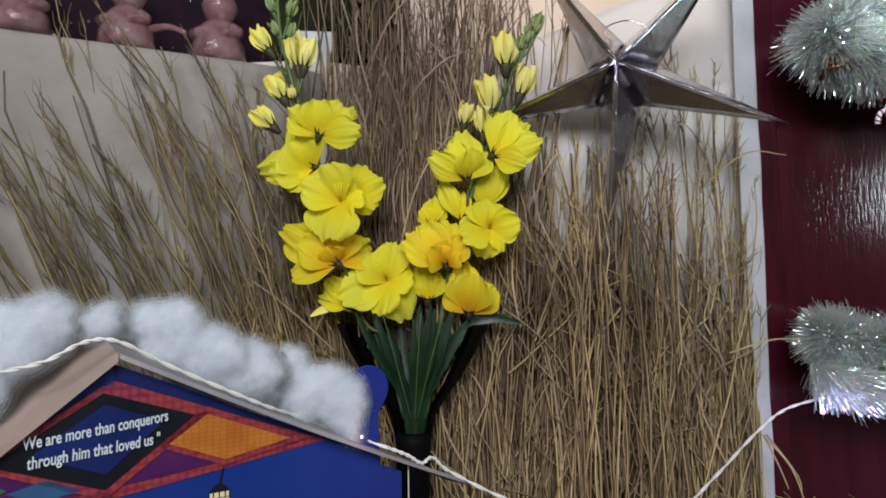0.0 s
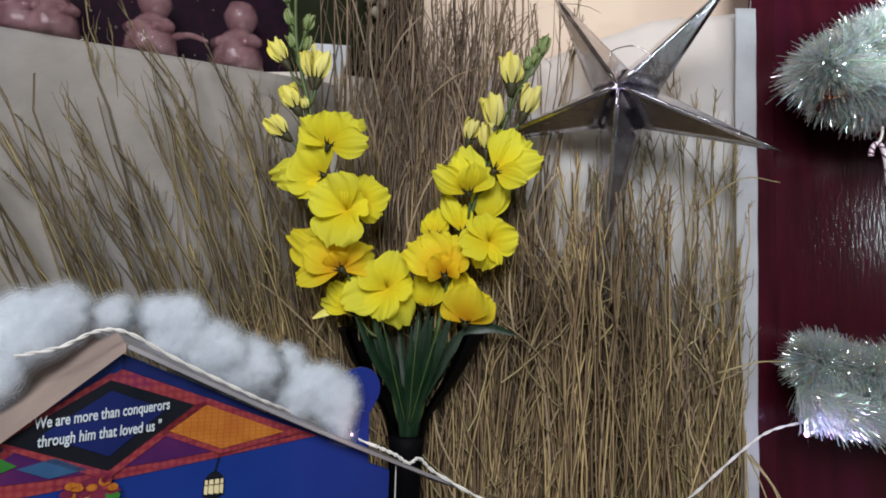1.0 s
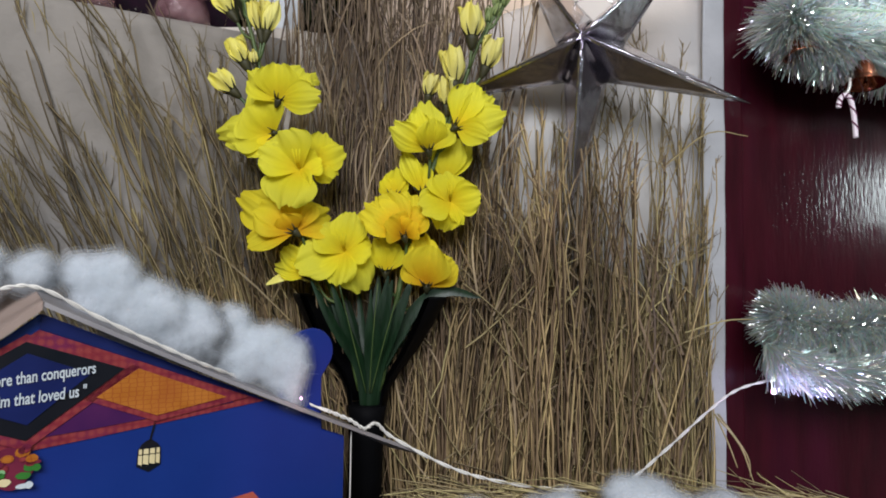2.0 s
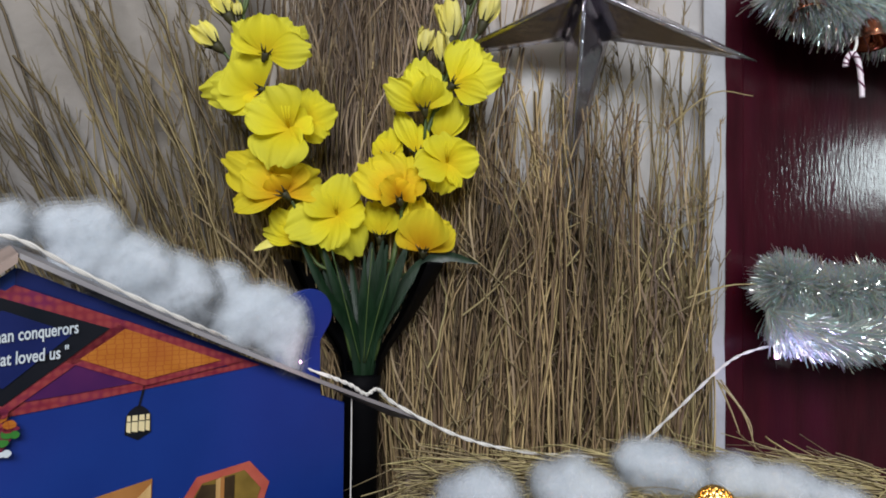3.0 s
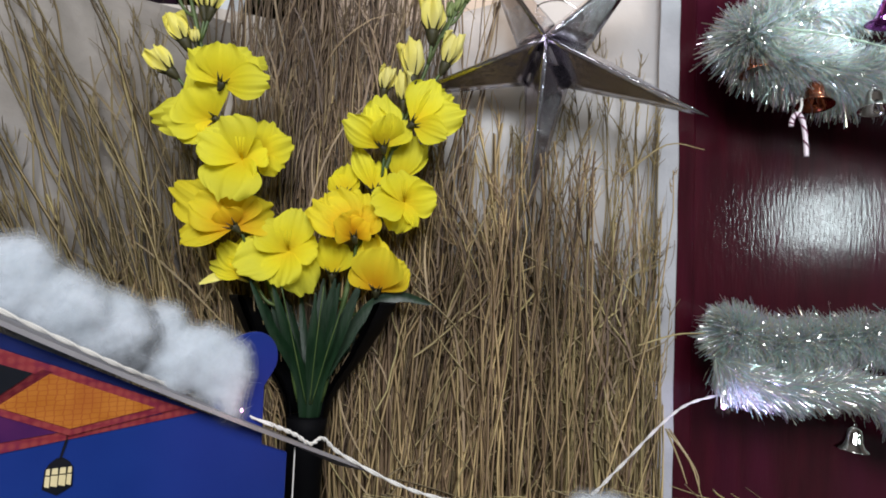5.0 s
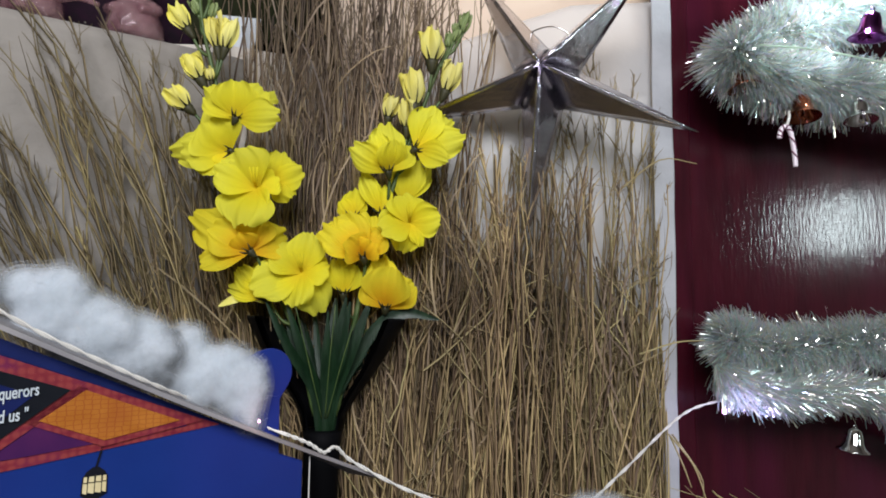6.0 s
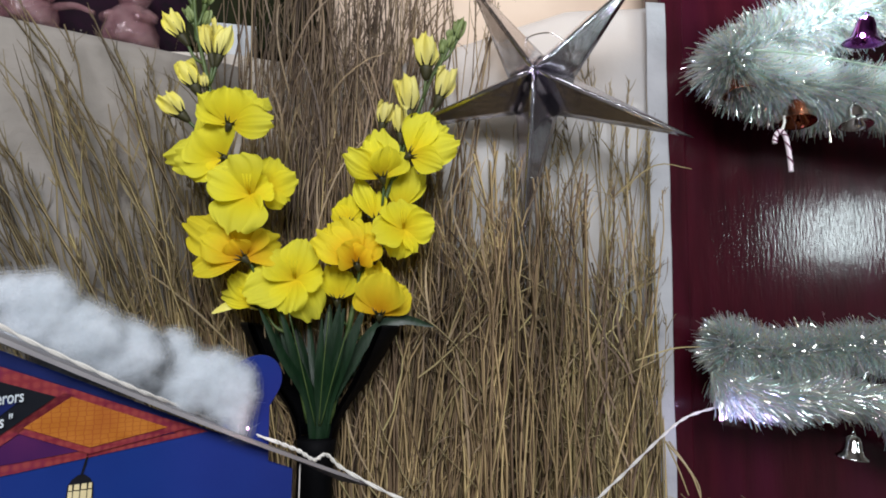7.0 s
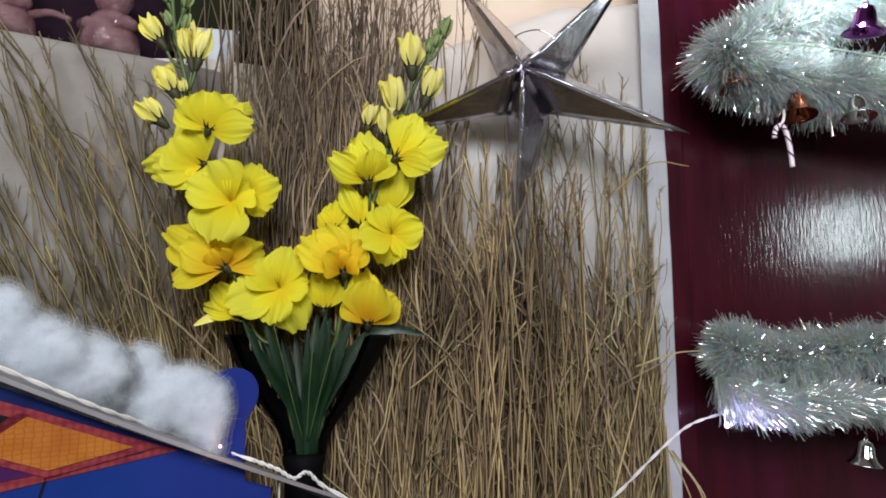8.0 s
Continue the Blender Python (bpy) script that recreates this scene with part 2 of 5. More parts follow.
def prism(outline, depth):
    """A plate: outline of (x, z) in the plane y = 0, going back to y = depth."""
    n = len(outline)
    v = [(x, 0, z) for x, z in outline] + [(x, depth, z) for x, z in outline]
    f = [tuple(range(n)), tuple(range(2 * n - 1, n - 1, -1))]
    f += [(i + n, (i + 1) % n + n, (i + 1) % n, i) for i in range(n)]
    return v, f


def box(x0, y0, z0, x1, y1, z1):
    v = [(x, y, z) for x in (x0, x1) for y in (y0, y1) for z in (z0, z1)]
    return v, [(0, 1, 3, 2), (4, 6, 7, 5), (0, 4, 5, 1), (2, 3, 7, 6), (0, 2, 6, 4), (1, 5, 7, 3)]


def thing(name, at, label, category, group="", turn=0):
    e = new(name)
    e.empty_display_size = 0.02
    e.matrix_world = pose(*at, 0, 0, turn)
    return tagged(e, label, category, group)


def soften(ob, width=0.001, segs=2):
    """Round the edges of a mesh with a bevel."""
    bm = bmesh.new()
    bm.from_mesh(ob.data)
    bmesh.ops.recalc_face_normals(bm, faces=bm.faces)
    es = [e for e in bm.edges if e.is_manifold and e.calc_face_angle(0) > 0.5]
    bmesh.ops.bevel(bm, geom=es, offset=width, segments=segs, affect="EDGES", profile=0.5)
    bm.to_mesh(ob.data)
    bm.free()
    return ob


# ---------------------------------------------------------------- the room
FLOOR = 0.20
tagged(geo_obj("floor", box(-2.6, -3.0, FLOOR - 0.1, 2.7, 1.2, FLOOR), M_FLOOR, smooth=False), "plain grey cement floor under the display", "floor", kind="structure")
tagged(geo_obj("wall_north", box(-2.6, 0.96, FLOOR, 2.7, 1.08, 2.7), M_WALL, smooth=False), "beige painted wall behind the display", "wall", kind="structure")
# Out-of-view walls and ceiling, added dark to hold down bounced light.
tagged(geo_obj("wall_south", box(-2.6, -3.1, FLOOR, 2.7, -3.0, 2.7), M_ROOM, smooth=False), "unseen plain wall of the room, kept dark to limit bounce", "wall", kind="structure")
tagged(geo_obj("wall_west", box(-2.7, -3.1, FLOOR, -2.6, 1.08, 2.7), M_ROOM, smooth=False), "unseen plain wall of the room, kept dark to limit bounce", "wall", kind="structure")
tagged(geo_obj("wall_east", box(2.7, -3.1, FLOOR, 2.8, 1.08, 2.7), M_ROOM, smooth=False), "unseen plain wall of the room, kept dark to limit bounce", "wall", kind="structure")
tagged(geo_obj("ceiling", box(-2.7, -3.1, 2.7, 2.8, 1.08, 2.8), M_ROOM, smooth=False), "unseen plain ceiling of the room, kept dark to limit bounce", "ceiling", kind="structure")

# the varnished door beside the sheet
door = tagged(new("door_1"), "dark maroon varnished wooden door with brush streaks", "door", kind="structure")
DX = 0.392
geo_obj("door_panel", box(DX + 0.034, 0.866, FLOOR, 1.19, 0.90, 2.2), M_DOOR, door, smooth=False)
soften(geo_obj("door_stile", box(DX, 0.858, FLOOR, DX + 0.0335, 0.91, 2.2), M_DOOR, door, smooth=False), 0.003, 3)
soften(geo_obj("door_stile", box(1.1905, 0.858, FLOOR, 1.27, 0.91, 2.2), M_DOOR, door, smooth=False), 0.003, 3)


def draped(name, x0, x1, y, z_bottom, top, material, folds, seed, nx=90, nz=60, thick=0.0012):
    """A hanging sheet with soft folds; top: height of its upper hem along 0..1."""
    rnd = random.Random(seed)
    waves = [(rnd.uniform(6, 40), rnd.uniform(0, 6.3), rnd.uniform(-1.5, 1.5), rnd.uniform(0.2, 1) * folds) for _ in range(7)]
    v, f = [], []
    for j in range(nz + 1):
        for i in range(nx + 1):
            u, w = i / nx, j / nz
            x = x0 + (x1 - x0) * u
            z = z_bottom + (top(u) - z_bottom) * w
            dy = sum(a * math.sin(k * (x + s * 0.3 * (1 - w)) + p) for k, p, s, a in waves) * (0.35 + 0.65 * (1 - w))
            dy += 0.004 * noise.noise(Vector((x * 14, z * 14, seed)))
            v.append((x, y + dy, z))
    for j in range(nz):
        for i in range(nx):
            a = j * (nx + 1) + i
            f.append((a, a + 1, a + nx + 2, a + nx + 1))
    o = geo_obj(name, (v, f), material)
    md = o.modifiers.new("thickness", "SOLIDIFY")
    md.thickness = thick
    return o


# sheet hung behind the straw, and a tulle layer with its own ragged hem
tagged(draped("hanging_sheet", -0.30, 0.388, 0.885, FLOOR, lambda u: 0.905 + 0.03 * math.sin(5 * u + 1), M_SHEET, 0.0016, 3), "white cotton sheet hung behind the dry straw", "sheet")
tagged(draped("tulle_drape", 0.045, 0.396, 0.868, FLOOR, lambda u: 0.925 + 0.055 * min(1, u * 1.6) + 0.045 * u, M_TULLE, 0.0036, 8), "sheer white tulle drape with a loose upper hem", "drape")

# the clothed side table on the left, its edge running away to the right
TA = math.degrees(math.atan2(0.134, 0.29))
table = thing("side_table", (-0.22, 0.862, FLOOR), "side table fully covered by a white cloth", "table", turn=TA)
TZ = 0.92 - FLOOR
top_geo = box(-1.0, 0.0, TZ - 0.022, 0.07, 0.09, TZ)
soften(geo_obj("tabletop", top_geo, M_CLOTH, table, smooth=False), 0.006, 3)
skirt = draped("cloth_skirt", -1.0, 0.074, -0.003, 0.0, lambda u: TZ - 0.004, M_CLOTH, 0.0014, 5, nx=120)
skirt.parent = table


def fluff_mat(name, low, high):
    """Loose cotton round the core: wisps with clear gaps between them."""
    m = mat(name, (0.77, 0.82, 0.86), (0.83, 0.87, 0.91), 0.95, scale=60, bump=0.0, translucent=0.5, clear=0.5)
    N, L = m.node_tree.nodes, m.node_tree.links
    nz = N.new("ShaderNodeTexNoise")
    nz.inputs["Scale"].default_value, nz.inputs["Detail"].default_value = 130, 7
    mr = N.new("ShaderNodeMapRange")
    mr.inputs[1].default_value, mr.inputs[2].default_value = 0.30, 0.70
    mr.inputs[3].default_value, mr.inputs[4].default_value = low, high
    L.new(next(n for n in N if n.type == "TEX_COORD").outputs["Object"], nz.inputs["Vector"])
    L.new(nz.outputs[0], mr.inputs[0])
    last = m.node_tree.nodes["Material Output"].inputs[0].links[0].from_node
    L.new(mr.outputs[0], last.inputs[0])
    return m


M_FLUFF = [fluff_mat("cotton_wisps_" + w, a, b) for w, a, b in (("dense", 0.25, 0.65), ("thin", 0.5, 0.85), ("faint", 0.68, 0.95), ("last", 0.82, 1.0))]

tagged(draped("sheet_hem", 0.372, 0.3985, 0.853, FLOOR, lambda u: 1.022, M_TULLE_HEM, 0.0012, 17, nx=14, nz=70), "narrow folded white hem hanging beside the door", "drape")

# ---------------------------------------------------------------- straw


def stalks(rows, sides=3):
    """Many thin stalks as one geometry; rows of (points, base radius, tip radius)."""
    v, f = [], []
    for pts, r0, r1 in rows:
        n = len(pts)
        d = (pts[-1] - pts[0]).normalized()
        a = d.cross(Vector((0.3, 1, 0.1))).normalized()
        b = d.cross(a)
        k = len(v)
        for i, p in enumerate(pts):
            r = r0 + (r1 - r0) * i / (n - 1)
            for s in range(sides):
                w = 2 * math.pi * s / sides
                q = p + r * (math.cos(w) * a + 0.45 * math.sin(w) * b)
                v.append((q.x, q.y, q.z))
        for i in range(n - 1):
            for s in range(sides):
                t = (s + 1) % sides
                f.append((k + i * sides + s, k + i * sides + t, k + (i + 1) * sides + t, k + (i + 1) * sides + s))
    return v, f


def stalk(rnd, base, tip, bow, r, seg=11, wob=0.0036):
    """A crinkled stalk from base to tip, with now and then a kink."""
    base, tip = Vector(base), Vector(tip)
    L = (tip - base).length
    seg = max(4, int(seg * min(1.5, 0.5 + L)))
    side = Vector((rnd.gauss(0, 1), rnd.gauss(0, 0.25), rnd.gauss(0, 0.3)))
    off = Vector((0, 0, 0))
    drift = Vector((rnd.gauss(0, 1), 0, 0)) * wob
    pts = []
    for i in range(seg + 1):
        u = i / seg
        pts.append(base.lerp(tip, u) + side * bow * math.sin(math.pi * u) + off * min(1, 3 * u))
        if rnd.random() < 0.3:
            drift = Vector((rnd.gauss(0, 1.3), rnd.gauss(0, 0.2), rnd.gauss(0, 0.3))) * wob
        off += drift + Vector((rnd.gauss(0, 0.5), rnd.gauss(0, 0.12), 0)) * wob
    n = len(pts)
    droop = rnd.gauss(0, 0.02) if rnd.random() < 0.6 else 0
    for i in range(n):
        k = max(0, i / (n - 1) - 0.7) / 0.3
        pts[i] += Vector((droop * k * k, 0, -abs(droop) * 0.5 * k * k))
    return pts, r, r * rnd.uniform(0.35, 0.9)


def seed_head(rnd, tip, way, length, n, spread=0.5):
    """Feathery short side strands near a stalk's tip."""
    rows = []
    for _ in range(n):
        u = rnd.uniform(0, 1)
        p = tip - way * length * u
        d = (way + Vector((rnd.gauss(0, spread), rnd.gauss(0, spread * 0.5), rnd.gauss(0, spread * 0.5)))).normalized()
        L = length * rnd.uniform(0.25, 0.6)
        q = p + d * L
        rows.append(([p, (p + q) / 2 + Vector((rnd.gauss(0, 0.002), 0, rnd.gauss(0, 0.002))), q], 0.0009, 0.0003))
    return rows


def hay(name, seed, count, base_x, base_y, tip_fn, radius, material, label, heads=0.3, bow=0.01, base_z=(FLOOR, FLOOR + 0.03), tufts=0):
    rnd = random.Random(seed)
    rows = []
    for _ in range(count):
        bx = rnd.uniform(*base_x)
        by = rnd.uniform(*base_y)
        lean = 0.0
        if tufts and rnd.random() < 0.7:
            step = (base_x[1] - base_x[0]) / tufts
            k = int((bx - base_x[0]) / step)
            bx = base_x[0] + (k + 0.5) * step + rnd.gauss(0, 0.0055)
            lean = 0.022 * math.sin(37.0 * k + seed)
        tip = Vector(tip_fn(rnd, bx, by)) + Vector((lean, 0, 0))
        base = Vector((bx, by, rnd.uniform(*base_z)))
        row = stalk(rnd, base, tip, rnd.gauss(0, bow), rnd.uniform(*radius))
        for p in row[0]:
            if p.x > 0.366:
                p.x = 0.366 + 0.12 * (p.x - 0.366)
        rows.append(row)
        if rnd.random() < heads:
            way = (row[0][-1] - row[0][-3]).normalized()
            rows += seed_head(rnd, row[0][-1], way, rnd.uniform(0.03, 0.09), rnd.randint(4, 10), 0.28)
    return tagged(geo_obj(name, stalks(rows), material, smooth=True), label, "straw", kind="stuff")


def tip_mid(rnd, x, y):
    h = rnd.triangular(0.40, 0.85, rnd.uniform(0.50, 0.70)) + 0.03 * math.sin(x * 31 + 1) - 0.10 * max(0, x - 0.30) / 0.07
    if x > 0.18 and rnd.random() < 0.62:
        h = min(h, rnd.uniform(0.42, 0.60))
    return min(x + rnd.gauss(0.002, 0.022), 0.366), y + rnd.uniform(-0.004, 0.016), h


def tip_tall(rnd, x, y):
    h = rnd.triangular(0.75, 1.16, 1.04)
    return x * 1.35 + 0.014 + rnd.gauss(0.012, 0.03), y + rnd.uniform(0, 0.025), h


def behind(x):
    """The line along the foot of the clothed table."""
    return min(0.862, 0.862 + (x + 0.22) * 0.46)


def clump(rnd, base, tip, count, spread, r, rows, heads=0.5, bow=0.015):
    """Blades that grow together and part towards their tips."""
    base, tip = Vector(base), Vector(tip)
    side = rnd.gauss(0, bow)
    for _ in range(count):
        b = base + Vector((rnd.gauss(0, spread * 0.25), rnd.gauss(0, 0.004), rnd.uniform(-0.02, 0.02)))
        u = rnd.uniform(0.72, 1.06)
        t = base.lerp(tip, u) + Vector((rnd.gauss(0, spread), rnd.gauss(0, 0.006), rnd.gauss(0, spread * 0.5)))
        row = stalk(rnd, b, t, rnd.gauss(0, 0.006), rnd.uniform(*r), 13, 0.0042)
        n = len(row[0])
        for k, p in enumerate(row[0]):
            w = k / (n - 1)
            p.x += side * math.sin(math.pi * w) - 0.03 * max(0, w - 0.75) * rnd.choice((0.3, 1, 1.6))
        rows.append(row)
        if rnd.random() < heads:
            way = (row[0][-1] - row[0][-3]).normalized()
            rows += seed_head(rnd, row[0][-1], way, rnd.uniform(0.03, 0.09), rnd.randint(4, 9), 0.25)


def fan(name, seed, count, base_x, tip_x, heights, front, material, label, blades=(5, 10)):
    rnd = random.Random(seed)
    rows = []
    for k in range(count):
        u = (k + rnd.uniform(0.1, 0.9)) / count
        bx = base_x[0] + (base_x[1] - base_x[0]) * u
        tx = tip_x[0] + (tip_x[1] - tip_x[0]) * u + rnd.gauss(0, 0.022)
        h = rnd.uniform(*heights)
        clump(rnd, (bx, behind(bx) - front - rnd.uniform(0, 0.02), FLOOR + 0.02), (tx, behind(tx) - front - rnd.uniform(0.0, 0.02), h), rnd.randint(*blades), rnd.uniform(0.005, 0.015), (0.0009, 0.0028), rows, 0.75)
    return tagged(geo_obj(name, stalks(rows), material), label, "straw", kind="stuff")


hay("straw_screen", 11, 900, (0.0, 0.350), (0.815, 0.852), tip_mid, (0.0008, 0.0028), M_HAY, "dense upright dry straw standing against the sheet", 0.25, 0.013, tufts=17)
hay("straw_screen_dark", 12, 420, (-0.01, 0.356), (0.825, 0.858), tip_mid, (0.0008, 0.0020), M_HAYG, "dull olive dry grass mixed into the straw", 0.5, 0.014, tufts=11)
hay("olive_grass", 19, 120, (0.235, 0.352), (0.808, 0.83), lambda r, x, y: (min(x + r.gauss(0.004, 0.024), 0.368), y + r.uniform(0, 0.012), r.triangular(0.44, 0.72, 0.54)), (0.0008, 0.0022), M_HAYG, "dull olive grass standing beside the white hem", 0.6, 0.014, tufts=5)
hay("grass_before_tulle", 18, 46, (0.20, 0.350), (0.835, 0.856), lambda r, x, y: (min(x + r.gauss(0.006, 0.02), 0.375), y, r.triangular(0.76, 0.97, 0.80)), (0.0006, 0.0014), M_HAYG, "thin dull grass rising in front of the tulle", 0.8, 0.012)
hay("straw_tall_bundle", 13, 330, (-0.12, 0.050), (0.828, 0.856), tip_tall, (0.0009, 0.0022), M_HAYB, "tall bundle of dry straw behind the yellow flowers", 0.35, 0.014)
fan("straw_left_bundle", 14, 15, (-0.17, -0.03), (-0.41, -0.12), (0.70, 0.96), 0.012, M_HAYG, "loose dry grass leaning outward with feathery tips", (7, 12))
fan("straw_low_bundle", 16, 16, (-0.17, -0.02), (-0.29, -0.06), (0.55, 0.74), 0.016, M_HAY, "short dry straw behind the card house")
fan("grass_far_left", 15, 9, (-0.31, -0.13), (-0.68, -0.33), (0.74, 0.98), 0.03, M_HAYG, "greenish dry grass leaning outward with feathery tips", (6, 12))


def loose_straws(seed, count):
    """Bent and broken straws lying across the front of the screen."""
    rnd = random.Random(seed)
    rows = []
    for _ in range(count):
        x, z = rnd.uniform(0.02, 0.36), rnd.uniform(0.30, 0.62)
        a = rnd.choice([rnd.gauss(0.9, 0.25), rnd.gauss(2.2, 0.3)])
        L = rnd.uniform(0.04, 0.16)
        if x + math.cos(a) * L > 0.365:
            continue
        y = rnd.uniform(0.806, 0.815)
        rows.append(stalk(rnd, (x, y, z), (x + math.cos(a) * L, y + rnd.uniform(-0.004, 0.004), z + math.sin(a) * L), rnd.gauss(0, 0.012), rnd.uniform(0.0009, 0.0017)))
    return rows


hay("straw_under_star", 17, 46, (0.135, 0.26), (0.768, 0.782), lambda r, x, y: (x + r.gauss(0.0, 0.015), y, r.triangular(0.60, 0.79, 0.74)), (0.0009, 0.0022), M_HAY, "thin straws standing before the lower point of the star", 0.4, 0.010)


def curled_blades(seed, count, xs, ys, zs, lean):
    """Broad dry leaf blades that bend and curl among the stalks."""
    rnd = random.Random(seed)
    v, f = [], []
    for _ in range(count):
        p = Vector((rnd.uniform(*xs), rnd.uniform(*ys), rnd.uniform(*zs)))
        a = math.pi / 2 + rnd.gauss(lean, 0.35)
        L, wd = rnd.uniform(0.06, 0.19), rnd.uniform(0.0006, 0.0015)
        curl, tw, t0 = rnd.gauss(0, 1.1), rnd.gauss(0, 1.5), rnd.uniform(0, 3)
        n, k = 9, len(v)
        for i in range(n + 1):
            u = i / n
            side = Vector((math.cos(t0 + tw * u), math.sin(t0 + tw * u) * 0.6, 0.2)) * wd * (0.35 + 0.65 * math.sin(math.pi * (0.15 + 0.8 * u)))
            v += [tuple(p - side), tuple(p + side)]
            b = a + curl * u * u
            p = p + Vector((math.cos(b), rnd.gauss(0, 0.06), math.sin(b))) * L / n
            p.x = min(p.x, 0.372)
            p.y = min(p.y, 0.853)
        f += [(k + 2 * i, k + 2 * i + 1, k + 2 * i + 3, k + 2 * i + 2) for i in range(n)]
    return v, f


tagged(geo_obj("curled_straw", curled_blades(31, 130, (0.0, 0.35), (0.806, 0.822), (0.28, 0.68), 0.0), M_HAYB), "curled dry leaf blades among the straw", "straw", kind="stuff")
tagged(geo_obj("curled_tall_straw", curled_blades(32, 110, (-0.13, 0.09), (0.822, 0.84), (0.55, 0.98), 0.0), M_HAYB), "curled dry leaf blades among the tall straw", "straw", kind="stuff")
tagged(geo_obj("curled_grass", curled_blades(33, 60, (-0.27, -0.08), (0.800, 0.822), (0.52, 0.82), 0.45), M_HAYG), "curled olive leaf blades among the leaning grass", "straw", kind="stuff")
tagged(geo_obj("loose_straw", stalks(loose_straws(21, 75)), M_REED), "bent pale straws lying across the straw screen", "straw", kind="stuff")

# ---------------------------------------------------------------- printed card house
HT = math.degrees(math.atan(0.8))
house = thing("card_house", (-0.147, 0.49, FLOOR), "printed blue card house with cotton snow on its roof", "toy house", turn=HT)
HZ = FLOOR


def face(pts):
    return [(u, z - HZ) for u, z in pts]


ear = [(0.1385 + 0.0 + 0.0185 * math.cos(w) - 0.0165, 0.5355 + 0.0185 * math.sin(w)) for w in np.linspace(-0.55, 1.75, 12)]
front_outline = [(-0.30, FLOOR), (0.158, FLOOR), (0.1535, 0.466), (0.1325, 0.474), (0.131, 0.515)] + ear + [(0.112, 0.552), (0.098, 0.545), (0.095, 0.497), (-0.063, 0.566), (-0.14, 0.502), (-0.30, 0.37)]
soften(geo_obj("front_wall", prism(face(front_outline), 0.004), M_BLUE, house, smooth=False), 0.0008, 1)
geo_obj("side_wall", box(0.151, 0.005, 0.0, 0.155, 0.16, 0.455 - HZ), M_BLUE, house, smooth=False)


def roof_board(name, f0, f1, b0, b1, thick, material):
    """A thin board between four corners (front and back), with a slight sag."""
    v, f = [], []
    n, k = 14, 6
    F0, F1, B0, B1 = map(Vector, (f0, f1, b0, b1))
    for layer in (0, -thick):
        for j in range(k + 1):
            for i in range(n + 1):
                a = F0.lerp(F1, i / n)
                b = B0.lerp(B1, i / n)
                p = a.lerp(b, j / k)
                p.z += layer - 0.003 * math.sin(math.pi * i / n) * (1 - j / k) - HZ
                v.append(tuple(p))
    w = n + 1
    off = (k + 1) * w
    for j in range(k):
        for i in range(n):
            a = j * w + i
            f.append((a, a + 1, a + w + 1, a + w))
            f.append((off + a, off + a + w, off + a + w + 1, off + a + 1))
    for i in range(n):
        f.append((i, off + i, off + i + 1, i + 1))
        a = k * w + i
        f.append((a, a + 1, off + a + 1, off + a))
    for j in range(k):
        a = j * w
        f.append((a, a + w, off + a + w, off + a))
        a = j * w + n
        f.append((a, off + a, off + a + w, a + w))
    return geo_obj(name, (v, f), material, house, smooth=False)


roof_board("roof_right", (-0.063, -0.014, 0.5735), (0.222, -0.014, 0.4475), (-0.063, 0.14, 0.594), (0.222, 0.035, 0.4435), 0.0030, M_GREY)
roof_board("roof_left", (-0.0635, -0.010, 0.5735), (-0.32, -0.005, 0.362), (-0.0635, 0.14, 0.594), (-0.32, 0.14, 0.385), 0.005, M_TAN)

# ---------------------------------------------------------------- vase
vase = thing("vase", (-0.036, 0.80, FLOOR), "tall black trumpet vase holding yellow artificial flowers", "vase")
geo_obj("body", lathe([(0.034, 0), (0.034, 0.006), (0.024, 0.03), (0.020, 0.10), (0.0195, 0.20), (0.0205, 0.24), (0.0225, 0.2545), (0.020, 0.2545), (0.0, 0.245)], 32), M_VASE, vase)
flare_out = [(0.0226, 0.255), (0.0265, 0.274), (0.036, 0.291), (0.054, 0.315), (0.073, 0.346), (0.088, 0.376), (0.0885, 0.380)]
flare_in = [(0.081, 0.377), (0.066, 0.347), (0.048, 0.317), (0.031, 0.293), (0.022, 0.276), (0.0185, 0.256)]

# the mouth flares in a wide black collar that is cut away at the front
ns = 48
gv, gf = lathe(flare_out + flare_in, ns, closed=True)
last = (len(flare_out) + len(flare_in) - 1) * ns
gf = [q for q in gf if len(q) == 4] + [(last + s, last + (s + 1) % ns, (s + 1) % ns, s) for s in range(ns)]


def kept(q):
    c = sum((Vector(gv[i]) for i in q), Vector()) / 4
    return not (c.y < -0.75 * abs(c.x) and c.z > 0.257)


geo_obj("mouth", (gv, [q for q in gf if kept(q)]), M_VASE, vase, label="flared black mouth cut away in front")

# ---------------------------------------------------------------- flowers


